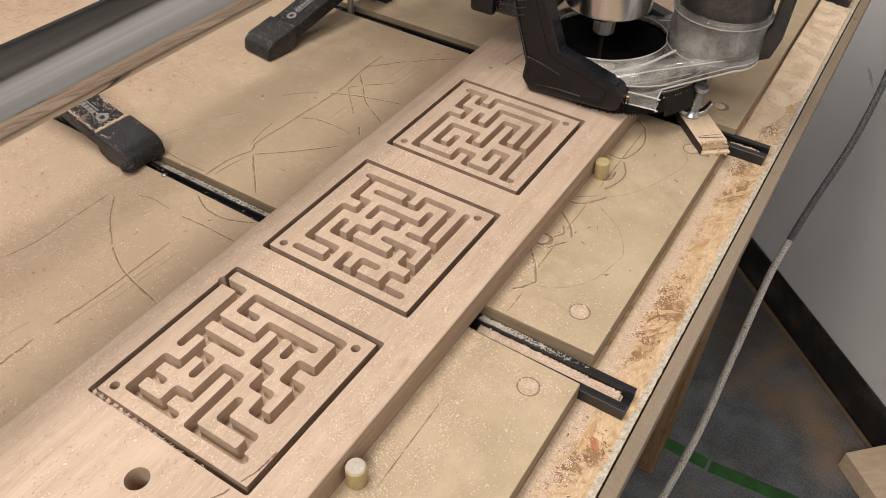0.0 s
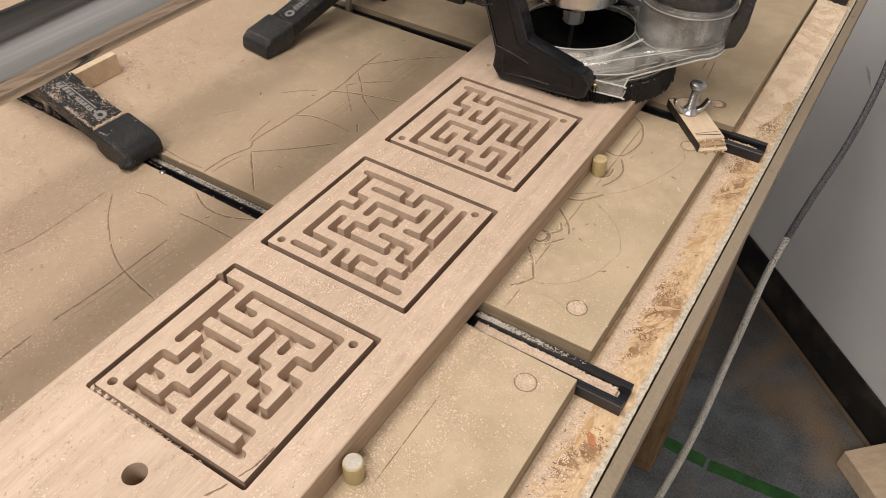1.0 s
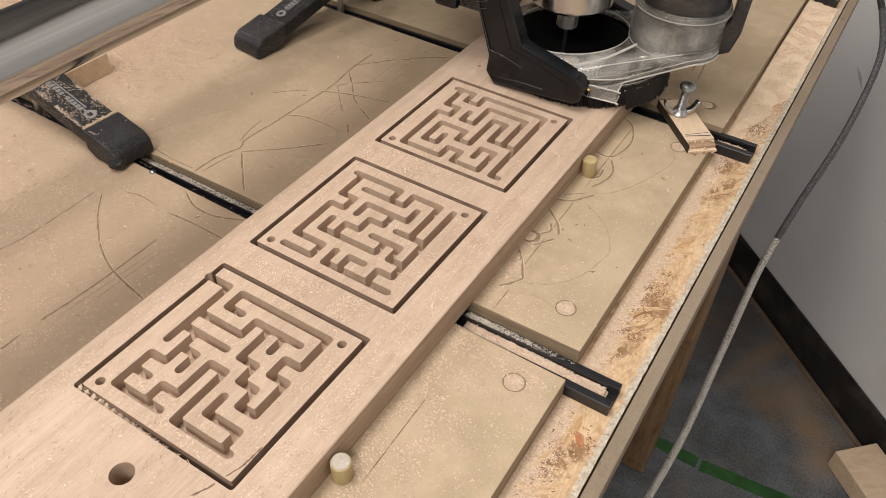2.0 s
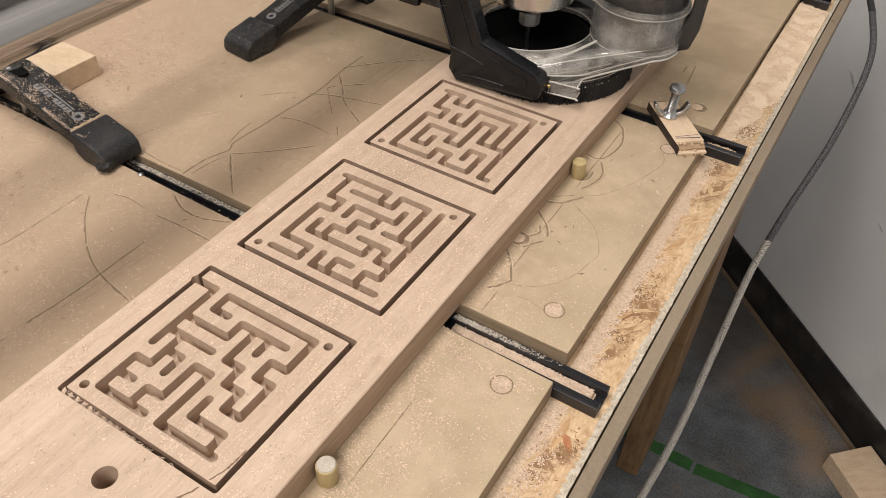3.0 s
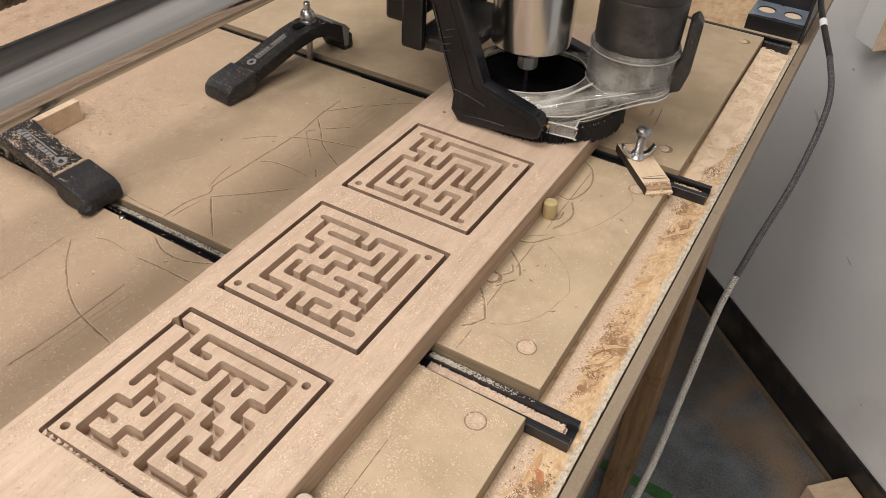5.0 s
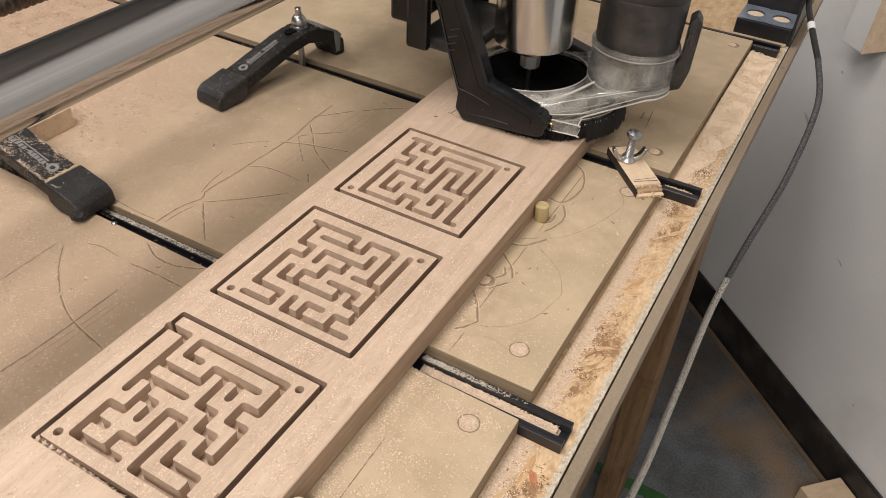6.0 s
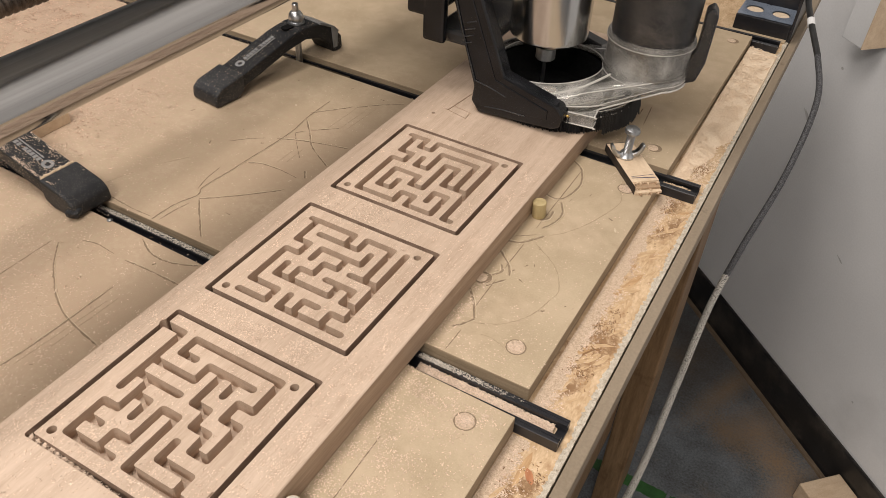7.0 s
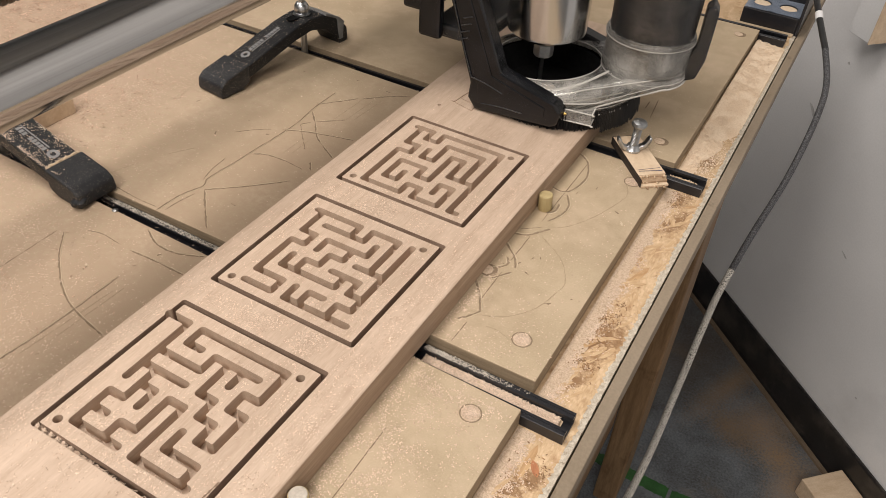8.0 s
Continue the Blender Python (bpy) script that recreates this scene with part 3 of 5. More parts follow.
def capsule_field(X, Y, lines, r):
    d = np.full(X.shape, 1.0)
    for (ax, ay), (bx, by) in lines:
        vx, vy = bx - ax, by - ay
        t = np.clip(((X - ax) * vx + (Y - ay) * vy) / (vx * vx + vy * vy + 1e-12), 0, 1)
        d = np.minimum(d, np.hypot(X - ax - t * vx, Y - ay - t * vy) - r)
    return d


def cut_block(x0, x1, y0, y1, step, fields):
    """The top of the board from (x0, y0) to (x1, y1) with pockets: fields are (distance function, depth)."""
    nx, ny = round((x1 - x0) / step), round((y1 - y0) / step)
    xs, ys = np.linspace(x0, x1, nx + 1), np.linspace(y0, y1, ny + 1)
    X, Y = np.meshgrid(xs, ys, indexing="ij")
    ds = [fn(X, Y) for fn, _ in fields]
    D = np.min(ds, axis=0)
    D = np.where(np.abs(D) < 1e-6, 1e-6, D)
    which = np.argmin(ds, axis=0)
    verts, faces = [], []

    def add(poly, z):
        k = len(verts)
        verts.extend((p[0], p[1], z) for p in poly)
        faces.append(tuple(range(k, k + len(poly))))

    for i in range(nx):
        j = 0
        while j < ny:
            c = (D[i, j], D[i + 1, j], D[i + 1, j + 1], D[i, j + 1])
            up = [v > 0 for v in c]
            if all(up):
                e = j
                while e < ny and D[i, e + 1] > 0 and D[i + 1, e + 1] > 0:
                    e += 1
                e = max(e, j + 1)
                add([(xs[i], ys[j]), (xs[i + 1], ys[j]), (xs[i + 1], ys[e]), (xs[i], ys[e])], 0.0)
                j = e
                continue
            z = -fields[which[i, j]][1]
            q = [(xs[i], ys[j]), (xs[i + 1], ys[j]), (xs[i + 1], ys[j + 1]), (xs[i], ys[j + 1])]
            if not any(up):
                add(q, z)
            else:
                top, low, cross = [], [], []
                for k in range(4):
                    m = (k + 1) % 4
                    (top if up[k] else low).append(q[k])
                    if up[k] != up[m]:
                        t = c[k] / (c[k] - c[m])
                        p = (q[k][0] + t * (q[m][0] - q[k][0]), q[k][1] + t * (q[m][1] - q[k][1]))
                        top.append(p), low.append(p), cross.append((p, up[k]))
                add(top, 0.0)
                add(low, z)
                if len(cross) == 2:
                    a, b = (cross[0][0], cross[1][0]) if cross[0][1] else (cross[1][0], cross[0][0])
                    k = len(verts)
                    verts.extend(((a[0], a[1], 0.0), (b[0], b[1], 0.0), (b[0], b[1], z), (a[0], a[1], z)))
                    faces.append((k, k + 3, k + 2, k + 1))
            j += 1
    return verts, faces


def hole_field(holes):
    return lambda X, Y: np.min([np.hypot(X - x, Y - y) - r for x, y, r in holes], axis=0)


NEAR_HOLE = (0.0555, -0.0205, 0.0056)
BLOCKS = []
for mz in MAZES:
    BLOCKS.append((mz.y0 - 0.003, mz.y0 + 0.103, 0.0008, [
        (lambda X, Y, m=mz: capsule_field(X, Y, m.lines, TOOL), 0.0095),
        (lambda X, Y, m=mz: capsule_field(X, Y, m.frame_lines(), 0.0016), 0.0184),
        (hole_field(mz.holes()), 0.012)]))
SHALLOW = [((0.0155, 0.3835), (0.0195, 0.4210)), ((0.0130, 0.3850), (0.0340, 0.3800)), ((0.0340, 0.3800), (0.0330, 0.3900)),
           ((0.0330, 0.3900), (0.0165, 0.3925))]


def beech_board():
    b = root("maze_board", pose(0, 0, 0), "beech board with square mazes routed into its top", "board")
    verts, faces = [], []

    def quad(x0, x1, y0, y1, z=0.0):
        k = len(verts)
        verts.extend(((x0, y0, z), (x1, y0, z), (x1, y1, z), (x0, y1, z)))
        faces.append((k, k + 1, k + 2, k + 3))

    X0, X1 = BOARD_X
    L, R = -0.0040, 0.1040
    bl = [(-0.030, -0.0115, 0.0006, [(hole_field([NEAR_HOLE]), 0.0188)])] + BLOCKS + \
         [(0.3660, 0.4260, 0.0006, [(lambda X, Y: capsule_field(X, Y, SHALLOW, 0.0005), 0.0008), (hole_field([(0.008, 0.3735, 0.0016)]), 0.012)])]
    y = BOARD_Y[0]
    for y0, y1, step, fields in bl:
        quad(L, R, y, y0)
        v, f = cut_block(L, R, y0, y1, step, fields)
        k = len(verts)
        verts.extend(v)
        faces.extend(tuple(i + k for i in q) for q in f)
        y = y1
    quad(L, R, y, BOARD_Y[1])
    quad(X0 + 0.0012, L, *BOARD_Y)
    quad(R, X1 - 0.0012, *BOARD_Y)
    # sides with an eased edge, ends and underside
    Y0, Y1, Z = BOARD_Y[0], BOARD_Y[1], Z_MDF + 0.0002
    for x, s in ((X0, 1), (X1, -1)):
        prev = (x + s * 0.0012, 0.0)
        for a in (30, 60, 90):
            q = (x + s * 0.0012 * (1 - math.sin(radians(a))), -0.0012 * (1 - math.cos(radians(a))))
            k = len(verts)
            verts.extend(((prev[0], Y0, prev[1]), (prev[0], Y1, prev[1]), (q[0], Y1, q[1]), (q[0], Y0, q[1])))
            faces.append((k, k + 1, k + 2, k + 3) if s > 0 else (k + 3, k + 2, k + 1, k))
            prev = q
        k = len(verts)
        verts.extend(((x, Y0, prev[1]), (x, Y1, prev[1]), (x, Y1, Z), (x, Y0, Z)))
        faces.append((k, k + 1, k + 2, k + 3) if s > 0 else (k + 3, k + 2, k + 1, k))
    for yy in (Y0, Y1):
        k = len(verts)
        verts.extend(((X0, yy, 0), (X1, yy, 0), (X1, yy, Z), (X0, yy, Z)))
        faces.append((k, k + 1, k + 2, k + 3))
    quad(X0, X1, Y0, Y1, Z)
    plank = raw("plank", verts, faces, BEECH, b)
    plank.data.materials.append(GROOVE_BEECH)
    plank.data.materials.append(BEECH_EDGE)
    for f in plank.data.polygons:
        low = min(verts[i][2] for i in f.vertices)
        # outline grooves get a darker beech tone than the top
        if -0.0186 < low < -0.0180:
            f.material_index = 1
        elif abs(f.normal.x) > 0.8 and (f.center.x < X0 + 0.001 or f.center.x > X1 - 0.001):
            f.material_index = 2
    for run in ([(0.0938, 0.0024), (0.0962, 0.0100), (0.0968, 0.0150), (0.0974, 0.0225)], [(0.0880, -0.0120), (0.0915, -0.0050), (0.0926, -0.0022)]):
        ribbon_on(0.0001, run, 0.0010, 0.0001, CRACK, "crack", b, "brown crack along the grain", rough=0.8)
    return b


beech_board()


def dowel(x, y, lean):
    d = root("dowel", pose(x, y, Z_MDF, 0, lean, 0), "short round wooden dowel pin standing against the board", "dowel", "dowel pins")
    part("pin", lathe([(0.0047, 0), (0.0050, 0.0006), (0.0050, 0.0120), (0.0046, 0.0125)], 28), DOWEL, d, smooth=True)
    if y < 0.1:
        part("dust_cap", lathe([(0.0047, 0.0123), (0.0042, 0.0130), (0.0015, 0.0134)], 20), GREYDUST, d, "grey dust on the end")


dowel(0.1284, 0.0390, 0)
dowel(0.1284, 0.3185, -3)


# ---- clamps ----
def hold_down(m, skin):
    c = root("hold_down_clamp", m, "black hold-down clamp with a rubber toe cap, dusted with sawdust", "clamp", "hold-down clamps")
    # side profile: toe at the origin, the heel 0.152 away
    prof = [(0.000, 0.000), (0.000, 0.010), (0.004, 0.0135), (0.030, 0.0190), (0.085, 0.0330), (0.105, 0.0360), (0.122, 0.0345), (0.140, 0.0260),
            (0.152, 0.0140), (0.153, 0.002), (0.150, 0.000), (0.141, 0.000), (0.136, 0.010), (0.124, 0.020), (0.106, 0.0245), (0.085, 0.0215), (0.030, 0.0070), (0.020, 0.0015), (0.016, 0.000)]
    part("arm", prism(prof, "y", -0.0135, 0.0135, 0.0014), skin, c)
    cap = [(-0.0025, 0.0003), (-0.0035, 0.004), (-0.0025, 0.011), (0.003, 0.0155), (0.0285, 0.0208), (0.0285, 0.0050), (0.020, 0.0003)]
    part("toe_cap", prism(cap, "y", -0.0152, 0.0152, 0.0016, 3), RUBBER, c, "black rubber toe cap")
    if skin is CLAMP_CHIPS:
        part("dust_line", tube([(0.0287 + 0.0004 * (k % 2), -0.013 + 0.002 * k, 0.0200 + 0.0004 * (k % 3)) for k in range(14)], 0.0011, 8, 4), DUSTBED, c, "sawdust caught along the cap")
    hl = [(0.1240, 0.0351), (0.1295, 0.0330), (0.1420, 0.0264), (0.1480, 0.0205), (0.1468, 0.0190), (0.1410, 0.0246), (0.1285, 0.0312), (0.1236, 0.0332)]
    plate = part("heel_plate", prism(hl, "y", -0.0146, 0.0146, 0.0003), HEELCAP, c, "worn grey steel heel plate")
    for y in (-0.0144, 0.0136):
        part("flange", prism([(0.1380, 0.0283), (0.1470, 0.0205), (0.1450, 0.0050), (0.1405, 0.0050)], "y", y, y + 0.0008), HEELCAP, plate)
    # no slot is cut: a black plate paints its shade
    part("slot", prism([(0.094 + 0.004 * math.cos(a * math.pi / 8), 0.004 * math.sin(a * math.pi / 8)) for a in range(4, 13)] + [(0.102, -0.004), (0.102, 0.004)], "z", 0.0352, 0.0361), SHADE_BLACK, c, "bolt slot as a flat black patch of shade")
    n = part("knob", lathe([(0.0078, 0.0362), (0.0078, 0.0372), (0.0060, 0.0374), (0.0068, 0.0392), (0.0070, 0.0415), (0.0062, 0.0448), (0.0044, 0.0472), (0.0030, 0.0478)], 28), ZINC, c, "domed zinc nut", True)
    n.location.x = 0.108
    b = part("bolt", lathe([(0.003, -0.010), (0.003, 0.0535), (0.0024, 0.0545)], 16), ZINC, c, "zinc threaded bolt")
    b.location.x = 0.108
    if skin is CLAMP_CHIPS:
        bm = bmesh.new()
        bmesh.ops.create_icosphere(bm, subdivisions=3, radius=0.0052)
        for v in bm.verts:
            v.co *= 1 + 0.30 * noise.noise(v.co * 260) + 0.12 * noise.noise(v.co * 900)
            v.co.z *= 0.85
        torn = part("torn_corner", bm, RUBBER, c, "torn lump of rubber at the cap's corner", True)
        torn.location = (0.0005, 0.0125, 0.0046)
    # printed mark and lettering
    slope = math.atan2(0.014, 0.055)
    bars = bmesh.new()
    for word in (0, 1):
        for k in range(5):
            u = 0.0450 + 0.0200 * word + 0.0034 * k
            box((u, -0.0006, 0), (u + 0.0024, 0.0030, 0.0002), bm=bars)
    box((0.0450, -0.0026, 0), (0.0800, -0.0016, 0.0002), bm=bars)
    lt = part("printed_strip", bars, PRINT, c, "grey printed strip of marks")
    lt.matrix_basis = pose(0.0385, 0, 0.0217, 0, -math.degrees(slope), 0) @ pose(-0.0385, 0, 0)
    lg = part("mark", lathe([(0.0042, 0), (0.0042, 0.0002), (0.0020, 0.0002), (0.0020, 0)], 28, closed=True), PRINT, c, "round printed mark")
    lg.matrix_basis = pose(0.0385, 0, 0.0216, 0, -math.degrees(slope), 0)
    return c


hold_down(pose(-0.176, 0.310, Z_MDF, 0, 0, 83), CLAMP_DUSTY)
hold_down(pose(-0.139, 0.1545, Z_MDF, 0, 0, 177), CLAMP_CHIPS)


def spacer_block():
    s = root("spacer_block", pose(-0.265, 0.206, Z_MDF), "small pale pine block on the wasteboard", "wood block")
    part("block", box((-0.022, -0.019, 0), (0.022, 0.019, 0.017), 0.0006), PINE_BLOCK, s)


spacer_block()


def stick_clamp():
    s = root("stick_clamp", pose(0.1655, 0.4135, Z_MDF, 0, 0, -49), "thin scorched plywood stick held down by a wing nut and bolt", "clamp")
    rng = random.Random(21)
    # plies break off at uneven lengths
    part("stick", box((-0.0290, -0.0110, 0.0042), (0.0250, 0.0110, 0.0068), 0.0004), PINE_BLOCK, s, "pale plywood top ply")
    part("ply", box((-0.0288, -0.0108, 0.0022), (0.0300, 0.0108, 0.0041), 0.0003), DARKPLY, s, "dark inner ply")
    part("ply", box((-0.0290, -0.0110, 0.0002), (0.0330, 0.0110, 0.0021), 0.0003), PINE_BLOCK, s)
    for k in range(24):
        level = rng.choice((0.0003, 0.0022, 0.0043))
        x0 = {0.0003: 0.0320, 0.0022: 0.0290, 0.0043: 0.0240}[level]
        y0, ln, w = rng.uniform(-0.0105, 0.0100), rng.uniform(0.001, 0.0042), rng.uniform(0.0010, 0.0030)
        a = rng.uniform(-0.0016, 0.0016)
        part("splinter", prism([(x0, y0), (x0 + ln, y0 + a), (x0 + ln * 0.9, y0 + a + w * 0.3), (x0, y0 + w)], "z", level, level + rng.uniform(0.0006, 0.0018)), rng.choice((PINE_BLOCK, PINE_BLOCK, DARKPLY)), s)
    part("burnt_side", box((-0.0292, -0.01145, 0.0003), (0.0322, -0.01105, 0.0066)), CHAR, s, "black scorched side")
    part("burnt_end", box((-0.0296, -0.0110, 0.0003), (-0.02902, 0.0110, 0.0066)), CHAR, s)
    for u, a, w in ((0.0180, 3, 0.0002), (0.0208, -4, 0.0004)):
        ln = part("pen_line", box((-w, -0.0090, 0.00682), (w, 0.0095, 0.0069)), PENCIL, s, "thin ink line")
        ln.matrix_basis = pose(u, 0.0, 0, 0, 0, a)
    bx, by = -0.0087, -0.003
    bolt = part("bolt", lathe([(0.0027, -0.008), (0.0027, 0.0300), (0.0056, 0.0302), (0.0061, 0.0316), (0.0054, 0.0335), (0.0030, 0.0347), (0.0008, 0.0350)], 28), BOLTSTEEL, s, "zinc carriage bolt", True)
    bolt.matrix_basis = pose(bx, by, 0, 0, 4, 0)
    for k in range(16):
        th = part("thread", lathe([(0.0027, 0.0002), (0.0033, 0.0006), (0.0033, 0.0008), (0.0027, 0.0012)], 18), BOLTSTEEL, bolt)
        th.location.z = 0.0105 + 0.0012 * k
    nut = part("wing_nut", lathe([(0.0072, 0.0001), (0.0074, 0.0020), (0.0060, 0.0038), (0.0050, 0.0060), (0.0034, 0.0066)], 24), ZINC, s, "bright zinc wing nut", True)
    nut.location = (bx, by, 0.0068)
    nut.scale = (0.86, 0.86, 0.86)
    for d in (-1, 1):
        prof = [(d * 0.0045, 0.0004), (d * 0.0085, 0.0012), (d * 0.0125, 0.0042), (d * 0.0152, 0.0088), (d * 0.0160, 0.0128), (d * 0.0145, 0.0142), (d * 0.0128, 0.0128), (d * 0.0112, 0.0092), (d * 0.0085, 0.0058), (d * 0.0045, 0.0046)]
        w = part("wing", prism(prof, "y", -0.0030, 0.0030, 0.0009, 3), ZINC, nut, smooth=True)
        w.rotation_euler.z = radians(84)


stick_clamp()


def foot_bracket():
    b = root("foot_bracket", pose(0, 0, 0), "black folded steel foot bracket with round holes", "bracket")
    lip = [(0.163, Z_OSB + 0.0003), (0.2215, Z_OSB + 0.0003), (0.2215, -0.013), (0.163, -0.013)]
    part("lip", prism(lip, "y", 0.766, 0.769, 0.0006), ANODISED, b)
    bm = bmesh.new()
    # top plate with two holes
    outer = 32
    for cx, x0, x1 in ((0.178, 0.163, 0.1915), (0.206, 0.1915, 0.2215)):
        ring_o, ring_i = [], []
        cy, y0, y1 = 0.792, 0.7695, 0.8145
        for k in range(outer):
            a = 2 * math.pi * k / outer
            c, s = math.cos(a), math.sin(a)
            t = min(((x1 - cx) if c > 0 else (cx - x0)) / max(abs(c), 1e-6), ((y1 - cy) if s > 0 else (cy - y0)) / max(abs(s), 1e-6))
            ring_o.append((cx + c * t, cy + s * t))
            ring_i.append((cx + 0.0095 * c, cy + 0.0095 * s))
        for z in (-0.013, -0.016):
            vo = [bm.verts.new((*p, z)) for p in ring_o]
            vi = [bm.verts.new((*p, z)) for p in ring_i]
            for k in range(outer):
                bm.faces.new((vo[k], vo[(k + 1) % outer], vi[(k + 1) % outer], vi[k]))
    bmesh.ops.recalc_face_normals(bm, faces=bm.faces)
    part("top_plate", bm, BRACKET, b, "steel top plate with holes, a bluish sheen in its colour")
    for cx in (0.178, 0.206):
        d = part("dust_plug", lathe([(0.0093, 0), (0.0088, 0.0008), (0.004, 0.0012)], 24), HEAP, b, "sawdust packed in the hole")
        d.location = (cx, 0.792, -0.0148)
    part("packing_strip", box((0.160, 0.7600, Z_OSB + 0.0003), (0.2210, 0.7656, Z_OSB + 0.0030), 0.0006), MDF, b, "thin fibreboard packing strip")
    part("side_plate", box((0.2217, 0.766, Z_OSB + 0.0003), (0.2247, 0.856, 0.060), 0.0006), ANODISED, b)
    part("back_plate", box((0.163, 0.8148, Z_OSB + 0.0003), (0.2215, 0.8178, 0.060), 0.0006), ANODISED, b)


foot_bracket()


def hanging_cable():
    c = root("cable", pose(0, 0, 0), "grey braided cable hanging from the bench corner", "cable")
    upper = [(0.227, 0.790, 0.030), (0.228, 0.775, 0.016), (0.240, 0.738, 0.006), (0.258, 0.698, -0.010)]
    middle = [(0.258, 0.698, -0.010), (0.2730, 0.652, -0.035), (0.2715, 0.591, -0.083), (0.2608, 0.526, -0.125), (0.2560, 0.490, -0.145)]
    lower = [(0.2560, 0.490, -0.145), (0.2530, 0.454, -0.164), (0.2530, 0.378, -0.198), (0.252, 0.293, -0.226), (0.24, 0.17, -0.255)]
    part("sleeve", tube(upper, 0.0031), SLEEVE, c, "black heat-shrink sleeve", True)
    part("dark_braid", tube(middle, 0.0030, 18, 14), DARKBRAID, c, "dark grey braided sleeve", True)
    part("braid", tube(lower, 0.0031, 18, 14), BRAID, c, "black and white flecked braided sleeve", True)
    part("tag", tube([(0.2385, 0.742, 0.0075), (0.2415, 0.734, 0.004)], 0.0038, 16, 4), WHITE, c, "white tag")


hanging_cable()


# ---- gantry and router head ----
HEAD = (0.067, 0.438)      # the spindle's axis at 6.5 s


def gantry():
    g = root("gantry_rail", pose(HEAD[0] - 0.122, 0, 0.128), "polished steel gantry tube across the machine", "rail")
    bm = lathe([(0.0175, -0.556), (0.0175, 0.816)], 96)
    t = part("tube", bm, CHROME, g, smooth=True)
    t.rotation_euler.x = radians(-90)
    # drive screw behind the tube
    rings = []
    for k in range(274):
        rings += [(0.0066, k * 0.005), (0.0080, k * 0.005 + 0.0012), (0.0080, k * 0.005 + 0.0030), (0.0066, k * 0.005 + 0.0042)]
    s = part("drive_screw", lathe(rings, 20), SCREWSTEEL, g, "dark greased drive screw", True)
    s.matrix_basis = pose(-0.097, -0.555, 0.0, -90, 0, 0)
    for y, foot in ((-0.566, Z_MDF), (0.826, Z_OSB)):
        side = [(-0.150, foot - 0.1275), (0.050, foot - 0.1275), (0.050, foot - 0.085), (0.030, 0.030), (0.020, 0.045), (-0.115, 0.045), (-0.130, 0.030), (-0.150, foot - 0.085)]
        part("side_plate", prism(side, "y", y - 0.010, y + 0.010, 0.003), BLACK, g, "black gantry side plate")
    return g


def router_head():
    r = root("router_head", pose(HEAD[0], HEAD[1], 0), "router spindle in a clear dust boot with black arms", "router")
    part("spindle", lathe([(0.016, 0.0535), (0.0285, 0.0535), (0.0312, 0.0560), (0.0315, 0.058), (0.0315, 0.30)], 72), STEEL, r, "brushed steel spindle body", True)
    part("collet", lathe([(0.0070, 0.0325), (0.0082, 0.0337), (0.0082, 0.0430), (0.0066, 0.0436), (0.0066, 0.0533)], 12), SATIN, r, "bright steel collet nut")
    part("collar", lathe([(0.0063, 0.0488), (0.0150, 0.0488), (0.0165, 0.0500), (0.0165, 0.0534), (0.0063, 0.0534)], 40, closed=True), ZINC, r, "stepped steel collar", True)
    part("cutter", lathe([(0.0012, -0.0005), (0.0016, 0.002), (0.0016, 0.0338)], 16), DARKSTEEL, r, "slim router bit")
    # dust boot
    bc, br, pc, pr = Vector((0.0125, 0.0125)), 0.0645, Vector((0.076, 0.026)), 0.0335
    n = 96

    def teardrop(grow, pull=1.0):
        pts = []
        for k in range(n):
            a = 2 * math.pi * k / n
            d = Vector((math.cos(a), math.sin(a)))
            best = None
            for s in np.linspace(0, 1, 30):
                c = bc + (pc - bc) * s
                q = c + d * ((br + (pr - br) * s) + grow)
                if best is None or q.dot(d) > best[0]:
                    best = (q.dot(d), q)
            pts.append(best[1])
        return pts

    boot = part("dust_boot", bmesh.new(), CLEAR, r, "clear dusty polycarbonate dust boot")
    bm = bmesh.new()
    out0, out1 = teardrop(0.0), teardrop(-0.0022)
    hc = Vector((0.004, 0.004))
    inner = [hc + Vector((0.0455 * math.cos(2 * math.pi * k / n), 0.0455 * math.sin(2 * math.pi * k / n))) for k in range(n)]
    lip = [hc + Vector((0.0430 * math.cos(2 * math.pi * k / n), 0.0430 * math.sin(2 * math.pi * k / n))) for k in range(n)]

    def height(p):
        return 0.0245 + 0.016 * max(0.0, min(1.0, (p.x - 0.02) / 0.05))

    def under(p):
        return 0.0135 + 0.0165 * max(0.0, min(1.0, (p.x - 0.045) / 0.045))

    rows = []
    for pts, zf in ((out1, under), (out0, under), (out0, lambda p: height(p) - 0.003), (teardrop(-0.003), height), (inner, lambda p: 0.0265 + 0.004 * max(0, p.x / 0.044)),
                    (lip, lambda p: 0.0290 + 0.004 * max(0, p.x / 0.044)), (lip, lambda p: 0.0265 + 0.004 * max(0, p.x / 0.044)), (inner, lambda p: 0.0240 + 0.004 * max(0, p.x / 0.044)), (teardrop(-0.0055), lambda p: height(p) - 0.0025)):
        rows.append([bm.verts.new((p.x, p.y, zf(p))) for p in pts])
    for a, b in zip(rows, rows[1:] + rows[:1]):
        for k in range(n):
            bm.faces.new((a[k], a[(k + 1) % n], b[(k + 1) % n], b[k]))
    bmesh.ops.recalc_face_normals(bm, faces=bm.faces)
    bm.to_mesh(boot.data)
    bm.free()
    boot.data.shade_smooth()
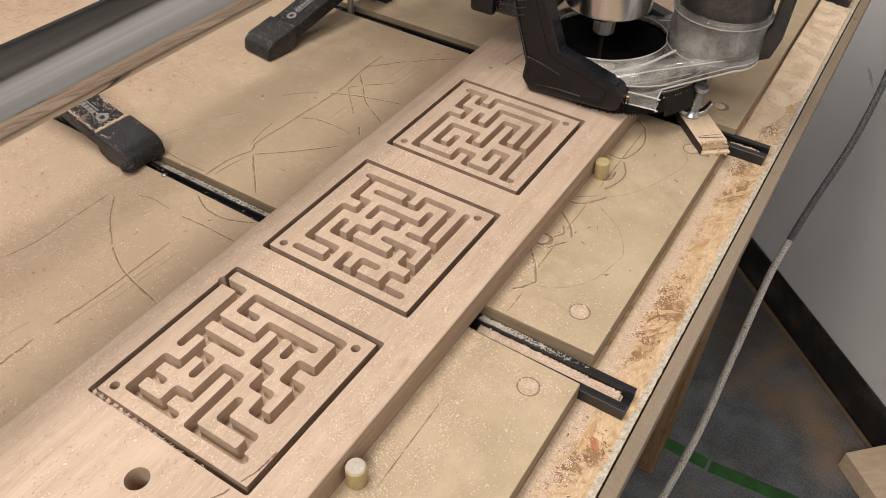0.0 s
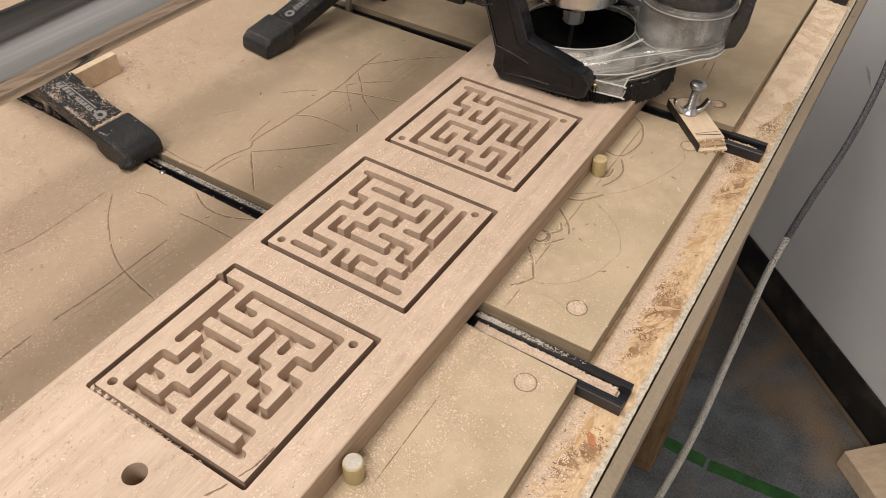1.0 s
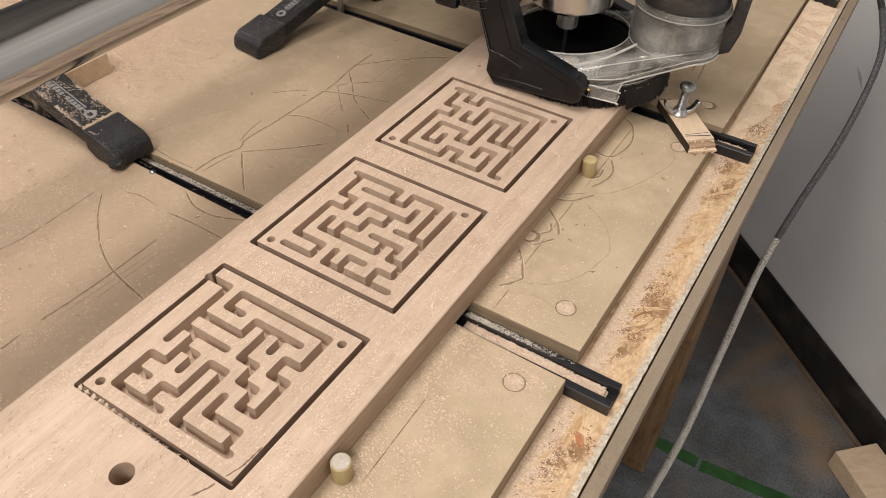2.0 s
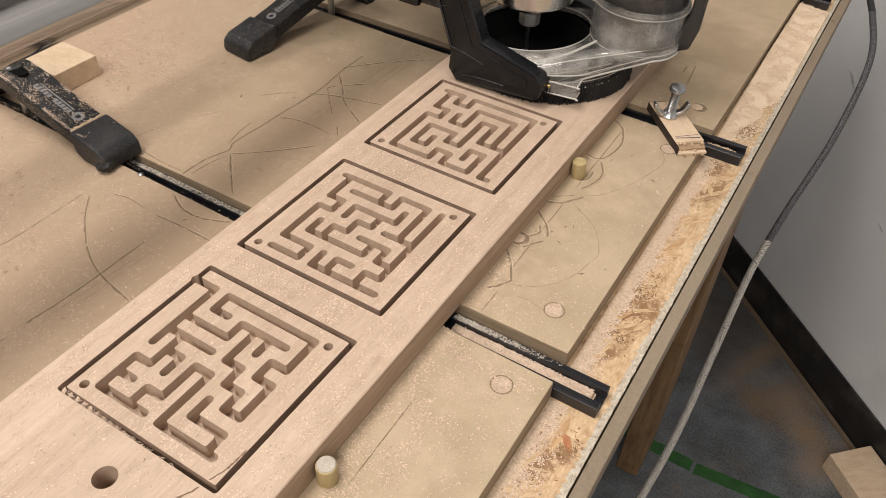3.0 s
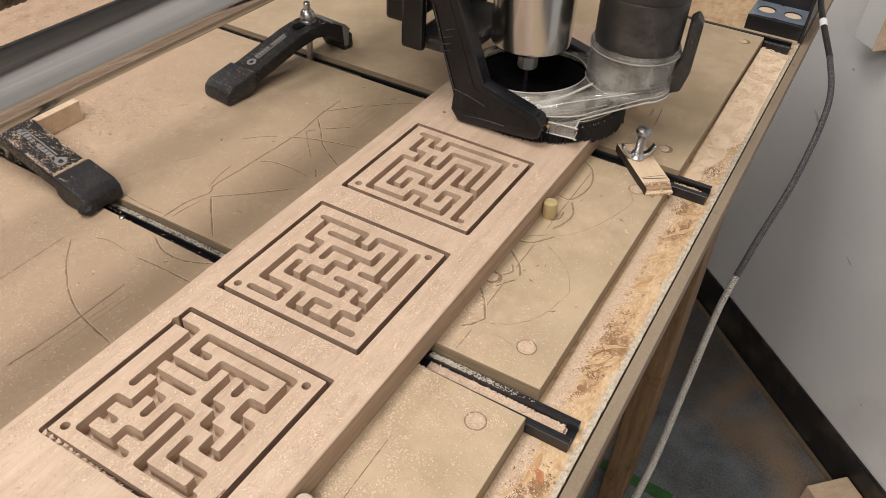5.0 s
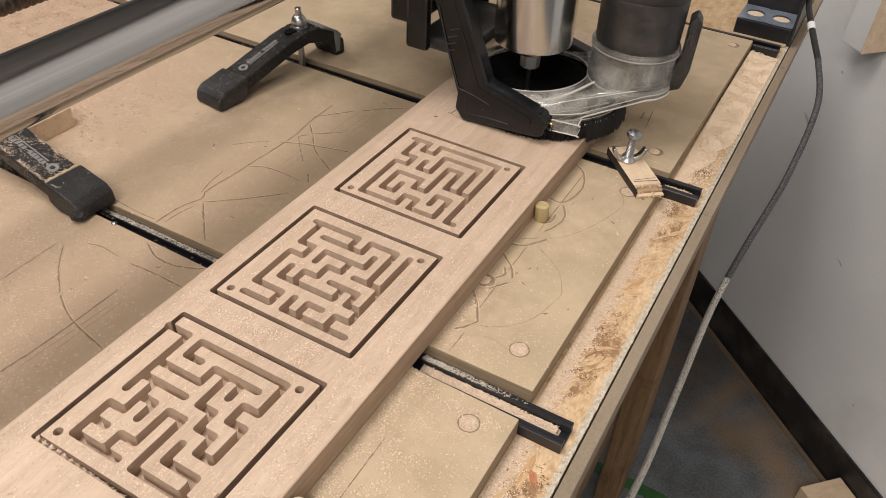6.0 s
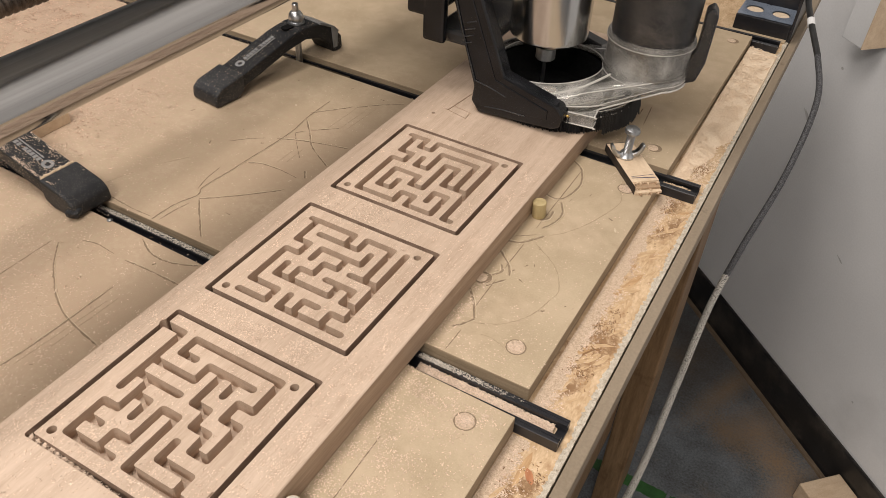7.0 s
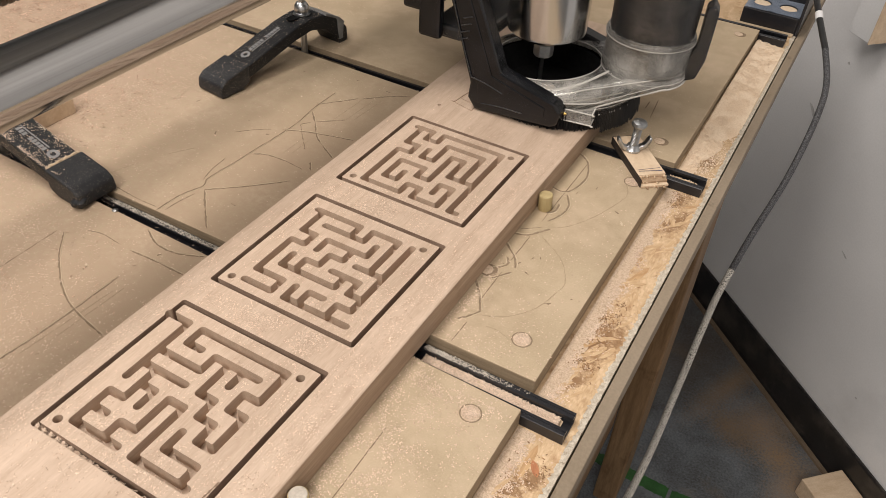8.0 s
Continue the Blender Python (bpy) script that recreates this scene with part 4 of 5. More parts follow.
    port = part("hose_port", lathe([(0.0335, 0.030), (0.0330, 0.060), (0.0345, 0.0605), (0.0345, 0.0635), (0.0334, 0.064), (0.0334, 0.066), (0.0306, 0.066), (0.0306, 0.030)], 64, closed=True), CLEAR, r, "clear hose port", True)
    port.location = (pc.x, pc.y, 0)
    bowl = part("elbow", lathe([(0.0337, 0.0420), (0.0332, 0.0340), (0.0300, 0.0275), (0.0235, 0.0228), (0.0140, 0.0205), (0.0130, 0.0212), (0.0225, 0.0238), (0.0285, 0.0285), (0.0312, 0.0345), (0.0316, 0.0420)], 64, closed=True), CLEAR, r, "rounded clear elbow under the port", True)
    bowl.location = (pc.x, pc.y, 0)
    band_ring = part("skirt_ring", lathe([(0.0632, 0.0120), (0.0654, 0.0120), (0.0654, 0.0225), (0.0632, 0.0225)], 96, closed=True), CLEAN, r, "clear ring above the brush", True)
    band_ring.location = (bc.x, bc.y, 0)
    for z, thick in ((0.0122, 0.0006), (0.0172, 0.0003), (0.0226, 0.0006)):
        part("ring_edge", tube([(0.0655 * math.cos(math.pi * k / 48), 0.0655 * math.sin(math.pi * k / 48), z) for k in range(97)], thick, 8, 2), EDGE_GLINT, band_ring)
    hose = part("hose", lathe([(0.0270, 0.036), (0.0288, 0.037), (0.0288, 0.050), (0.0296, 0.051), (0.0296, 0.064), (0.0320, 0.0645), (0.0325, 0.090), (0.0325, 0.104), (0.0318, 0.1045), (0.0318, 0.106), (0.0330, 0.1065), (0.0335, 0.113), (0.0345, 0.1135), (0.0345, 0.117), (0.0340, 0.118), (0.0340, 0.24)], 64), BLACK_DUSTY, r, "black hose cuff speckled with dust", True)
    hose.location = (pc.x, pc.y, 0)
    latch = part("latch", prism([(-0.006, 0.030), (0.004, 0.034), (0.008, 0.050), (0.0085, 0.088), (0.004, 0.094), (-0.001, 0.090), (-0.001, 0.060), (-0.006, 0.050)], "y", -0.0080, 0.0080, 0.0016), BLACK_DUSTY, r, "black hose latch")
    latch.matrix_basis = pose(pc.x + 0.0355, pc.y + 0.008, 0, 0, 0, 12)
    flange = part("flange", box((0.020, -0.052, 0.0085), (0.056, -0.024, 0.0185), 0.0016, 3), THICK, r, "clear mounting flange")
    flange.rotation_euler.z = radians(8)
    part("screw", lathe([(0.0010, 0), (0.0010, 0.0016), (0.0006, 0.0022)], 12), BRASS, r, "brass screw").matrix_basis = pose(0.0425, -0.050, 0.0165, 0, 90, 0)
    fr = [(0.022, -0.0519, 0.0183), (0.0554, -0.0519, 0.0183), (0.0559, -0.0514, 0.0183), (0.0559, -0.026, 0.0183)]
    for z in (0.0, -0.0092):
        e = part("flange_edge", tube([(x, y, h + z) for x, y, h in fr], 0.0006, 8, 3), EDGE_GLINT, flange)
    # pale tubes along the rims stand in for highlights on the plastic
    ring = [Vector((p.x, p.y, under(p) + 0.0004)) for p in teardrop(0.0003)]
    part("boot_edge", tube(ring + ring[:1], 0.0007, 8, 2), EDGE_GLINT, boot, "lower rim with a painted highlight")
    part("boot_edge", tube([Vector((p.x, p.y, height(p) - 0.0012)) for p in teardrop(-0.0012)][:n] + [Vector((teardrop(-0.0012)[0].x, teardrop(-0.0012)[0].y, height(teardrop(-0.0012)[0]) - 0.0012))], 0.0005, 8, 2), EDGE_GLINT, boot)
    band = [Vector((p.x, p.y, under(p) + 0.0042)) for p in teardrop(0.0003)]
    part("boot_edge", tube(band + band[:1], 0.0003, 8, 2), EDGE_GLINT, boot)
    part("hole_rim", tube([Vector((p.x, p.y, 0.0292 + 0.004 * max(0, p.x / 0.044))) for p in lip + lip[:1]], 0.0005, 8, 2), EDGE_GLINT, boot, "rim of the opening with a painted highlight")
    part("rib", tube([(0.034, -0.0470, 0.0205), (0.052, -0.0330, 0.0230), (0.074, -0.0120, 0.0270)], 0.0006, 8, 8), EDGE_GLINT, boot)
    part("rib", tube([(0.022, -0.0425, 0.0252), (0.042, -0.0290, 0.0306), (0.058, -0.0060, 0.0375)], 0.0010, 8, 8), EDGE_GLINT, boot, "moulded rib")
    for z, rr in ((0.0615, 0.0345), (0.0335, 0.0335)):
        p = part("port_ring", lathe([(rr - 0.0005, z), (rr + 0.0003, z), (rr + 0.0003, z + 0.0006), (rr - 0.0005, z + 0.0006)], 64, closed=True), EDGE_GLINT, port)
    # brush skirt
    rng = random.Random(4)
    verts, faces = [], []
    for k in range(7000):
        a = rng.uniform(0, 2 * math.pi)
        rad = rng.uniform(0.0590, 0.0660)
        w = rng.uniform(0.0004, 0.0009)
        lean = rng.uniform(-0.012, 0.012)
        c0 = Vector((bc.x + rad * math.cos(a), bc.y + rad * math.sin(a)))
        r1 = rad + rng.uniform(0.000, 0.0030)
        c1 = Vector((bc.x + r1 * math.cos(a + lean), bc.y + r1 * math.sin(a + lean)))
        z1 = rng.uniform(0.0004, 0.0020) - (0.004 if c1.x > 0.066 else 0)
        t = Vector((-math.sin(a), math.cos(a)))
        o = Vector((math.cos(a), math.sin(a)))
        i = len(verts)
        for c, z, s in ((c0, 0.0150, 1.0), (c1, z1, 0.7)):
            for q in (-t * w * s, t * w * s, o * w * s):
                verts.append((c.x + q.x, c.y + q.y, z))
        faces += [(i, i + 1, i + 4, i + 3), (i + 1, i + 2, i + 5, i + 4), (i + 2, i, i + 3, i + 5)]
    br_ob = raw("brush", verts, faces, BRISTLE, r, "black bristle brush skirt")
    tagged(br_ob, kind="stuff")
    core = part("brush_holder", lathe([(0.0500, 0.0010), (0.0600, 0.0020), (0.0630, 0.0148), (0.0480, 0.0148)], 72, closed=True), BLACK, r, "black brush holder ring")
    core.location = (bc.x, bc.y, 0)
    # added black funnel: puts the shade inside the boot into colour
    inner_skirt = part("inner_skirt", lathe([(0.0090, 0.0030), (0.0475, 0.0012), (0.0475, 0.0235), (0.0438, 0.0235), (0.0330, 0.0065), (0.0092, 0.0040)], 72, closed=True), SHADE_BLACK, r, "black funnel that paints the shade inside the boot")
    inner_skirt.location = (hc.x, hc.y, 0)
    # arms either side of the spindle
    arm = [(-0.082, 0.165), (-0.050, 0.165), (-0.034, 0.097), (-0.009, 0.038), (0.037, 0.0262), (0.0425, 0.020), (0.0405, 0.009), (0.036, 0.0062),
           (-0.029, 0.0012), (-0.036, 0.010), (-0.0345, 0.023), (-0.058, 0.092)]
    ridge = [(-0.070, 0.16), (-0.058, 0.16), (-0.041, 0.095), (-0.016, 0.034), (0.030, 0.021), (0.030, 0.013), (-0.027, 0.0075), (-0.028, 0.023), (-0.051, 0.092)]
    for side, y in (("front", -0.052), ("back", 0.066)):
        a = part("arm", prism(arm, "y", y - 0.007, y + 0.007, 0.0016), BLACK, r, "black moulded boot arm")
        part("rib", prism(ridge, "y", y - 0.0077, y - 0.0066, 0.0007), BLACK, a)
    wear = [[(-0.0335, 0.0285), (-0.0200, 0.0262), (-0.0060, 0.0222)], [(-0.0230, 0.0085), (-0.0060, 0.0105), (0.0120, 0.0108)], [(-0.0335, 0.0290), (-0.0440, 0.0580), (-0.0540, 0.0900)]]
    wear += [[(-0.0465 + 0.001 * k, 0.0560 + 0.0058 * k), (-0.0385 + 0.001 * k, 0.0590 + 0.0058 * k)] for k in range(4)]
    for run in wear:
        part("worn_ridge", tube([(x, -0.0598, z) for x, z in run], 0.0005, 8, 6), RUBBER, r, "dusty worn ridge on the arm")
    # carriage behind the spindle
    # block above the view, added to shade the panels left of the board
    part("carriage_block", box((-0.230, -0.095, 0.200), (-0.1065, 0.040, 0.29), 0.006), BLACK, r, "black unseen block that shades the wasteboard")
    part("carriage_plate", box((-0.106, -0.046, 0.062), (-0.082, 0.046, 0.30), 0.003), BLACK, r, "black carriage plate")
    part("column", box((-0.086, -0.055, 0.047), (-0.066, -0.047, 0.30), 0.003), BLACK, r)
    part("column", box((-0.086, 0.047, 0.047), (-0.066, 0.055, 0.30), 0.003), BLACK, r)
    part("ledge", box((-0.0815, -0.046, 0.046), (-0.034, 0.046, 0.057), 0.003), BLACK_DUSTY, r, "black clamp ledge holding dust")
    part("spindle_clamp", lathe([(0.0318, 0.120), (0.046, 0.120), (0.046, 0.165), (0.0318, 0.165)], 48, closed=True), BLACK, r, "black spindle clamp")
    part("switch", box((0.010, 0.028, 0.040), (0.014, 0.032, 0.052), 0.0006), RED, r, "small red marker")
    return r


RAIL = gantry()
ROUTER = router_head()


# ---- scored curves in the wasteboard ----
def scored():
    w = 0.0012
    # (kind, control points); deep: dark cut, fresh: pale cut with a burr, faint: hardly scratched
    behind = [
        ("deep", [(-0.0924, 0.3685), (-0.0917, 0.3375), (-0.0883, 0.3072), (-0.0908, 0.2557)]), ("deep", [(-0.0908, 0.2557), (-0.0913, 0.2406), (-0.0930, 0.2243), (-0.0933, 0.2128)]),
        ("deep", [(-0.0933, 0.2128), (-0.0898, 0.2051), (-0.0950, 0.1893), (-0.0962, 0.1672)]), ("thin", [(-0.1007, 0.2406), (-0.0989, 0.2247), (-0.0950, 0.2117)]),
        ("thin", [(-0.0878, 0.1957), (-0.0904, 0.1836), (-0.0912, 0.1706)]), ("deep", [(-0.0937, 0.3441), (-0.0810, 0.3587), (-0.0701, 0.3721)]),
        ("deep", [(-0.0668, 0.3733), (-0.0539, 0.3870), (-0.0365, 0.4003)]), ("deep", [(-0.0906, 0.3338), (-0.0753, 0.3183), (-0.0609, 0.3023), (-0.0348, 0.2862)]),
        ("deep", [(-0.0799, 0.3183), (-0.0849, 0.3116)]), ("thin", [(-0.0849, 0.3116), (-0.0733, 0.2989), (-0.0590, 0.2840)]), ("deep", [(-0.0766, 0.3216), (-0.0594, 0.3367)])]
    beside = [
        ("thin", [(-0.1201, 0.2729), (-0.1097, 0.2842), (-0.0992, 0.2924)]), ("deep", [(-0.0914, 0.2967), (-0.0704, 0.3060), (-0.0360, 0.3154)]),
        ("deep", [(-0.0892, 0.2559), (-0.0793, 0.2617), (-0.0616, 0.2634)]), ("thin", [(-0.0616, 0.2634), (-0.0442, 0.2616)]), ("deep", [(-0.0856, 0.2029), (-0.0655, 0.2205), (-0.0422, 0.2446)]),
        ("deep", [(-0.0851, 0.2024), (-0.0696, 0.1865), (-0.0538, 0.1708)]), ("deep", [(-0.0448, 0.2720), (-0.0384, 0.2637)]), ("faint", [(-0.0665, 0.3711), (-0.0675, 0.3322)]),
        ("faint", [(-0.0578, 0.3771), (-0.0589, 0.3359)]), ("faint", [(-0.0520, 0.3800), (-0.0535, 0.3390)]), ("faint", [(-0.1576, 0.1748), (-0.1492, 0.2014)]), ("faint", [(-0.1394, 0.2227), (-0.1293, 0.2390)]),
        ("thin", [(-0.1397, 0.1716), (-0.1183, 0.1697), (-0.0991, 0.1700)]), ("faint", [(-0.0697, 0.2701), (-0.0700, 0.2911)]), ("faint", [(-0.0640, 0.2740), (-0.0645, 0.2960)])]
    ahead = [
        ("line", [(0.1329, 0.3932), (0.1330, 0.3047)]), ("line", [(0.1331, 0.2843), (0.1331, 0.2545)]), ("line", [(0.1332, 0.2410), (0.1336, 0.2075)]), ("line", [(0.1357, 0.1892), (0.1354, 0.1706)]),
        ("fresh", [(0.1188, 0.4020), (0.1321, 0.3917), (0.1393, 0.3691), (0.1338, 0.3463), (0.1210, 0.3463)]), ("fresh", [(0.1355, 0.3432), (0.1417, 0.3309), (0.1415, 0.3189), (0.1366, 0.3063)]),
        ("fresh", [(0.1353, 0.3291), (0.1359, 0.3198), (0.1315, 0.3138)]), ("fresh", [(0.1205, 0.2806), (0.1314, 0.2849), (0.1413, 0.2988)]), ("thin", [(0.1242, 0.2882), (0.1362, 0.2977)]),
        ("faint", [(0.1672, 0.3816), (0.1729, 0.3657), (0.1640, 0.3338), (0.1520, 0.3104), (0.1414, 0.3004)])]
    corner = [
        ("fresh", [(0.1210, 0.2701), (0.1334, 0.2587), (0.1390, 0.2489)]), ("deep", [(0.1385, 0.2441), (0.1292, 0.2303)]), ("fresh", [(0.1268, 0.2404), (0.1329, 0.2496), (0.1296, 0.2562)]),
        ("fresh", [(0.1224, 0.2253), (0.1304, 0.2150), (0.1380, 0.2021)]), ("deep", [(0.1383, 0.2017), (0.1337, 0.1936), (0.1283, 0.1879)]),
        ("faint", [(0.1398, 0.1987), (0.1548, 0.2072), (0.1662, 0.2232), (0.1710, 0.2425)]), ("faint", [(0.1406, 0.2880), (0.1608, 0.2732), (0.1718, 0.2542), (0.1715, 0.2440)]),
        ("faint", [(0.1471, 0.1922), (0.1543, 0.1929), (0.1640, 0.1900)])]
    near = [
        ("deep", [(-0.1281, 0.1175), (-0.1072, 0.0966), (-0.0744, 0.0758), (-0.0344, 0.0667)]), ("thin", [(-0.1171, 0.1271), (-0.1059, 0.1298), (-0.0891, 0.1287)]),
        ("deep", [(-0.0782, 0.1279), (-0.0545, 0.1289), (-0.0330, 0.1288)]), ("deep", [(-0.0847, 0.1491), (-0.0698, 0.1418), (-0.0523, 0.1415), (-0.0349, 0.1486)]),
        ("deep", [(-0.0674, -0.0300), (-0.0676, 0.0121)]), ("deep", [(-0.0674, 0.0244), (-0.0650, 0.0545), (-0.0649, 0.1058)]), ("faint", [(-0.0619, 0.0330), (-0.0602, 0.0628), (-0.0584, 0.0953)]),
        ("faint", [(-0.0560, 0.0480), (-0.0545, 0.1010)]), ("faint", [(-0.0326, 0.0168), (-0.0325, -0.0172)]), ("faint", [(-0.0826, 0.0023), (-0.0805, 0.0181)]),
        ("thin", [(-0.1372, 0.0407), (-0.1326, 0.0605), (-0.1325, 0.0892), (-0.1331, 0.1163)]), ("line", [(0.1370, 0.1000), (0.1380, 0.0420)])]
    # dark and pale ribbons paint the shaded and lit sides of uncut grooves
    kinds = {"deep": (1.0, MDF_CUT), "thin": (0.6, MDF_CUT), "line": (0.55, MDF_CUT), "fresh": (1.25, SCORE_SHADE), "faint": (0.45, MDF_FAINT)}
    for p, runs in ((1, behind + beside + ahead + corner), (0, near)):
        for kind, c in runs:
            wide, mat = kinds[kind]
            ribbon_on(Z_MDF, c, w * wide, 0.00012, mat, "scored_line", PLATES[p], rough=0.45 if kind in ("line", "fresh") else 0.9)
            if kind in ("fresh", "deep"):
                ribbon_on(Z_MDF, c, w * (0.55 if kind == "fresh" else 0.35), 0.0004 if kind == "fresh" else 0.0002, BURR, "raised_burr", PLATES[p], shift=0.0010 * wide, rough=1.0)
            if kind == "fresh":
                ribbon_on(Z_MDF, c, w * 0.3, 0.0001, MDF_CUT, "scored_line", PLATES[p], shift=-0.0005, rough=0.9)
    ribbon_on(Z_MDF, [(0.1419, 0.5137), (0.1424, 0.4998)], w, 0.0001, MDF_CUT, "scored_line", PLATES[2])
    ribbon_on(Z_MDF, [(0.1476, 0.5201), (0.1513, 0.4853)], w * 0.8, 0.0001, MDF_CUT, "scored_line", PLATES[2])
    head = part("screw", lathe([(0.0020, 0), (0.0021, 0.0006), (0.0014, 0.0011), (0.0005, 0.0013)], 20), DARKSTEEL, PLATES[0], "small bright screw head", True)
    head.location = (-0.1184, 0.1518, Z_MDF)
    # small nicks in the panels
    rng = random.Random(31)
    for k in range(46):
        left = k < 26
        x, y = (rng.uniform(-0.20, -0.03), rng.uniform(0.02, 0.40)) if left else (rng.uniform(0.127, 0.185), rng.uniform(0.18, 0.40))
        if abs(y - TRACKS[0]) < 0.02:
            continue
        a, ln = rng.uniform(0, 6.28), rng.uniform(0.0012, 0.0050)
        ribbon_on(Z_MDF, [(x, y), (x + ln * math.cos(a), y + ln * math.sin(a))], rng.uniform(0.0006, 0.0013), 0.0001, MDF_CUT if k % 3 else BURR, "nick", PLATES[1 if y > TRACKS[0] else 0], rough=0.8)
    # dark rings paint the shade round each plug
    for x, y, p in ((0.170, 0.131, 0), (0.170, 0.194, 1), (0.1705, 0.386, 1)):
        ring = part("plug_ring", lathe([(0.0063, 0), (0.0061, 0.0002), (0.0057, 0.0002), (0.0055, 0)], 32, closed=True), SCORE_SHADE, PLATES[p])
        ring.location = (x, y, Z_MDF + 0.0001)
        plug = part("screw_plug", lathe([(0.0056, 0.0), (0.0052, 0.0004), (0.0020, 0.0006)], 24), DRIFT, PLATES[p], "round screw hole packed with sawdust")
        plug.location = (x, y, Z_MDF - 0.0001)

    # flat dark discs paint the shade in these holes
    for x, y, p in ((0.1712, 0.4547, 2), (0.1252, 0.2380, 1), (0.1754, 0.7050, 2)):
        hole = part("screw_hole", lathe([(0.0060, 0), (0.0058, 0.00012), (0.0010, 0.00012)], 28), MDF_CUT, PLATES[p], "screw hole painted dark, half full of sawdust")
        hole.location = (x, y, Z_MDF + 0.0001)
        fill = part("screw_plug", lathe([(0.0046, 0.0), (0.0042, 0.0005), (0.0020, 0.0008)], 20), DRIFT, PLATES[p])
        fill.location = (x - 0.0014, y - 0.0004, Z_MDF + 0.0001)


scored()


# ---- sawdust ----
def track_dust():
    for y, x0, x1 in ((TRACKS[0], 0.125, 0.2125), (TRACKS[1], 0.19, 0.212)):
        n, m, verts, faces = 110, 9, [], []
        for i in range(n + 1):
            x = x0 + (x1 - x0) * i / n
            for j in range(m):
                v = (j / (m - 1) - 0.5) * 0.0084
                fall = 0.0022 * max(0.0, (x - x1 + 0.006) / 0.006)
                verts.append((x, y + v, Z_OSB + 0.0040 - fall + 0.0012 * noise.noise((x * 90, v * 90, y)) + 0.0013 * noise.noise((x * 1100, v * 1100, 3))))
        for i in range(n):
            for j in range(m - 1):
                a = i * m + j
                faces.append((a, a + m, a + m + 1, a + 1))
        tagged(raw("track_sawdust", verts, faces, DUSTBED), "pale sawdust packed into the clamping track", "sawdust", kind="stuff")


track_dust()


def chips(name, label, count, spots, z_of, seed, size=(0.0004, 0.0013), mat=None, clump=0.0):
    """Loose curled chips: spots are (weight, x, y, spread x, spread y); spread below zero is an even spread."""
    rng = np.random.RandomState(seed)
    verts, faces = [], []
    weights = np.array([s[0] for s in spots], float)
    picks = rng.choice(len(spots), count, p=weights / weights.sum())
    for k in picks:
        _, x, y, sx, sy = spots[k]
        if sx < 0:
            px, py = x + rng.uniform(sx, -sx), y + rng.uniform(sy, -sy)
        else:
            px, py = x + rng.normal() * sx, y + rng.normal() * sy
        if clump and noise.noise((px * 70, py * 70, seed)) + 0.6 * noise.noise((px * 260, py * 260, seed)) < rng.uniform(-clump, clump) * 0.6:
            continue
        z = z_of(px, py)
        if z is None:
            continue
        a = rng.uniform(0, 2 * math.pi)
        ln, wd = rng.uniform(*size), rng.uniform(0.0003, 0.0007)
        tilt = rng.uniform(-0.22, 0.22) * ln
        u, v = (math.cos(a) * ln / 2, math.sin(a) * ln / 2), (-math.sin(a) * wd / 2, math.cos(a) * wd / 2)
        i = len(verts)
        lift = abs(tilt) + 0.00008
        verts += [(px - u[0] - v[0], py - u[1] - v[1], z + lift - tilt), (px + u[0] - v[0], py + u[1] - v[1], z + lift + tilt),
                  (px + u[0] + v[0], py + u[1] + v[1], z + lift + tilt), (px - u[0] + v[0], py - u[1] + v[1], z + lift - tilt),
                  (px, py, z + lift + wd * 0.22)]
        faces += [(i, i + 1, i + 4), (i + 1, i + 2, i + 4), (i + 2, i + 3, i + 4), (i + 3, i, i + 4)]
    return tagged(raw(name, verts, faces, mat or SAWDUST), label, "sawdust", kind="stuff")


def board_level(x, y):
    if not (BOARD_X[0] + 0.002 < x < BOARD_X[1] - 0.002) or math.hypot(x - NEAR_HOLE[0], y - NEAR_HOLE[1]) < NEAR_HOLE[2] + 0.001:
        return None
    for m in MAZES:
        if m.y0 - 0.003 < y < m.y0 + 0.103 and -0.003 < x < 0.103:
            P, Q = np.array([x]), np.array([y])
            d = capsule_field(P, Q, m.lines, TOOL)[0]
            if d < -0.0006:
                return -0.0095
            if any(math.hypot(x - hx, y - hy) < hr + 0.0012 for hx, hy, hr in m.holes()):
                return None
            if d < 0.0007 or capsule_field(P, Q, m.frame_lines(), 0.0016)[0] < 0.0007:
                return None
    return 0.0


def mdf_level(x, y):
    if BOARD_X[0] - 0.0008 < x < BOARD_X[1] + 0.0008 or x > PLATE_X[1] - 0.001:
        return None
    if any(edge_at(k, x) - 0.0008 < y < edge_at(k + 1, x) + 0.0008 for k in (1, 3, 5)):
        return None
    return Z_MDF


def osb_level(x, y):
    if x < PLATE_X[1] + 0.0005 or x > TABLE_X[1] - 0.001 or any(abs(y - c) < SLOT + 0.001 and x < 0.2185 for c in TRACKS):
        return None
    return Z_OSB


def groove_level(x, y):
    if x < 0.0 or abs(y - 0.0006) > 0.0013:
        return None
    return -0.0058 + 0.0042 * abs(math.sin(x * 700 + y * 300)) * max(0.0, 1 - x / 0.055)


def track_level(x, y):
    return Z_OSB + 0.0079 if 0.0046 < abs(y - TRACKS[0]) < 0.0085 and not BOARD_X[0] < x < BOARD_X[1] else None


maze_floors = [(4, 0.05, m.y0 + 0.05, -0.048, -0.048) for m in MAZES]
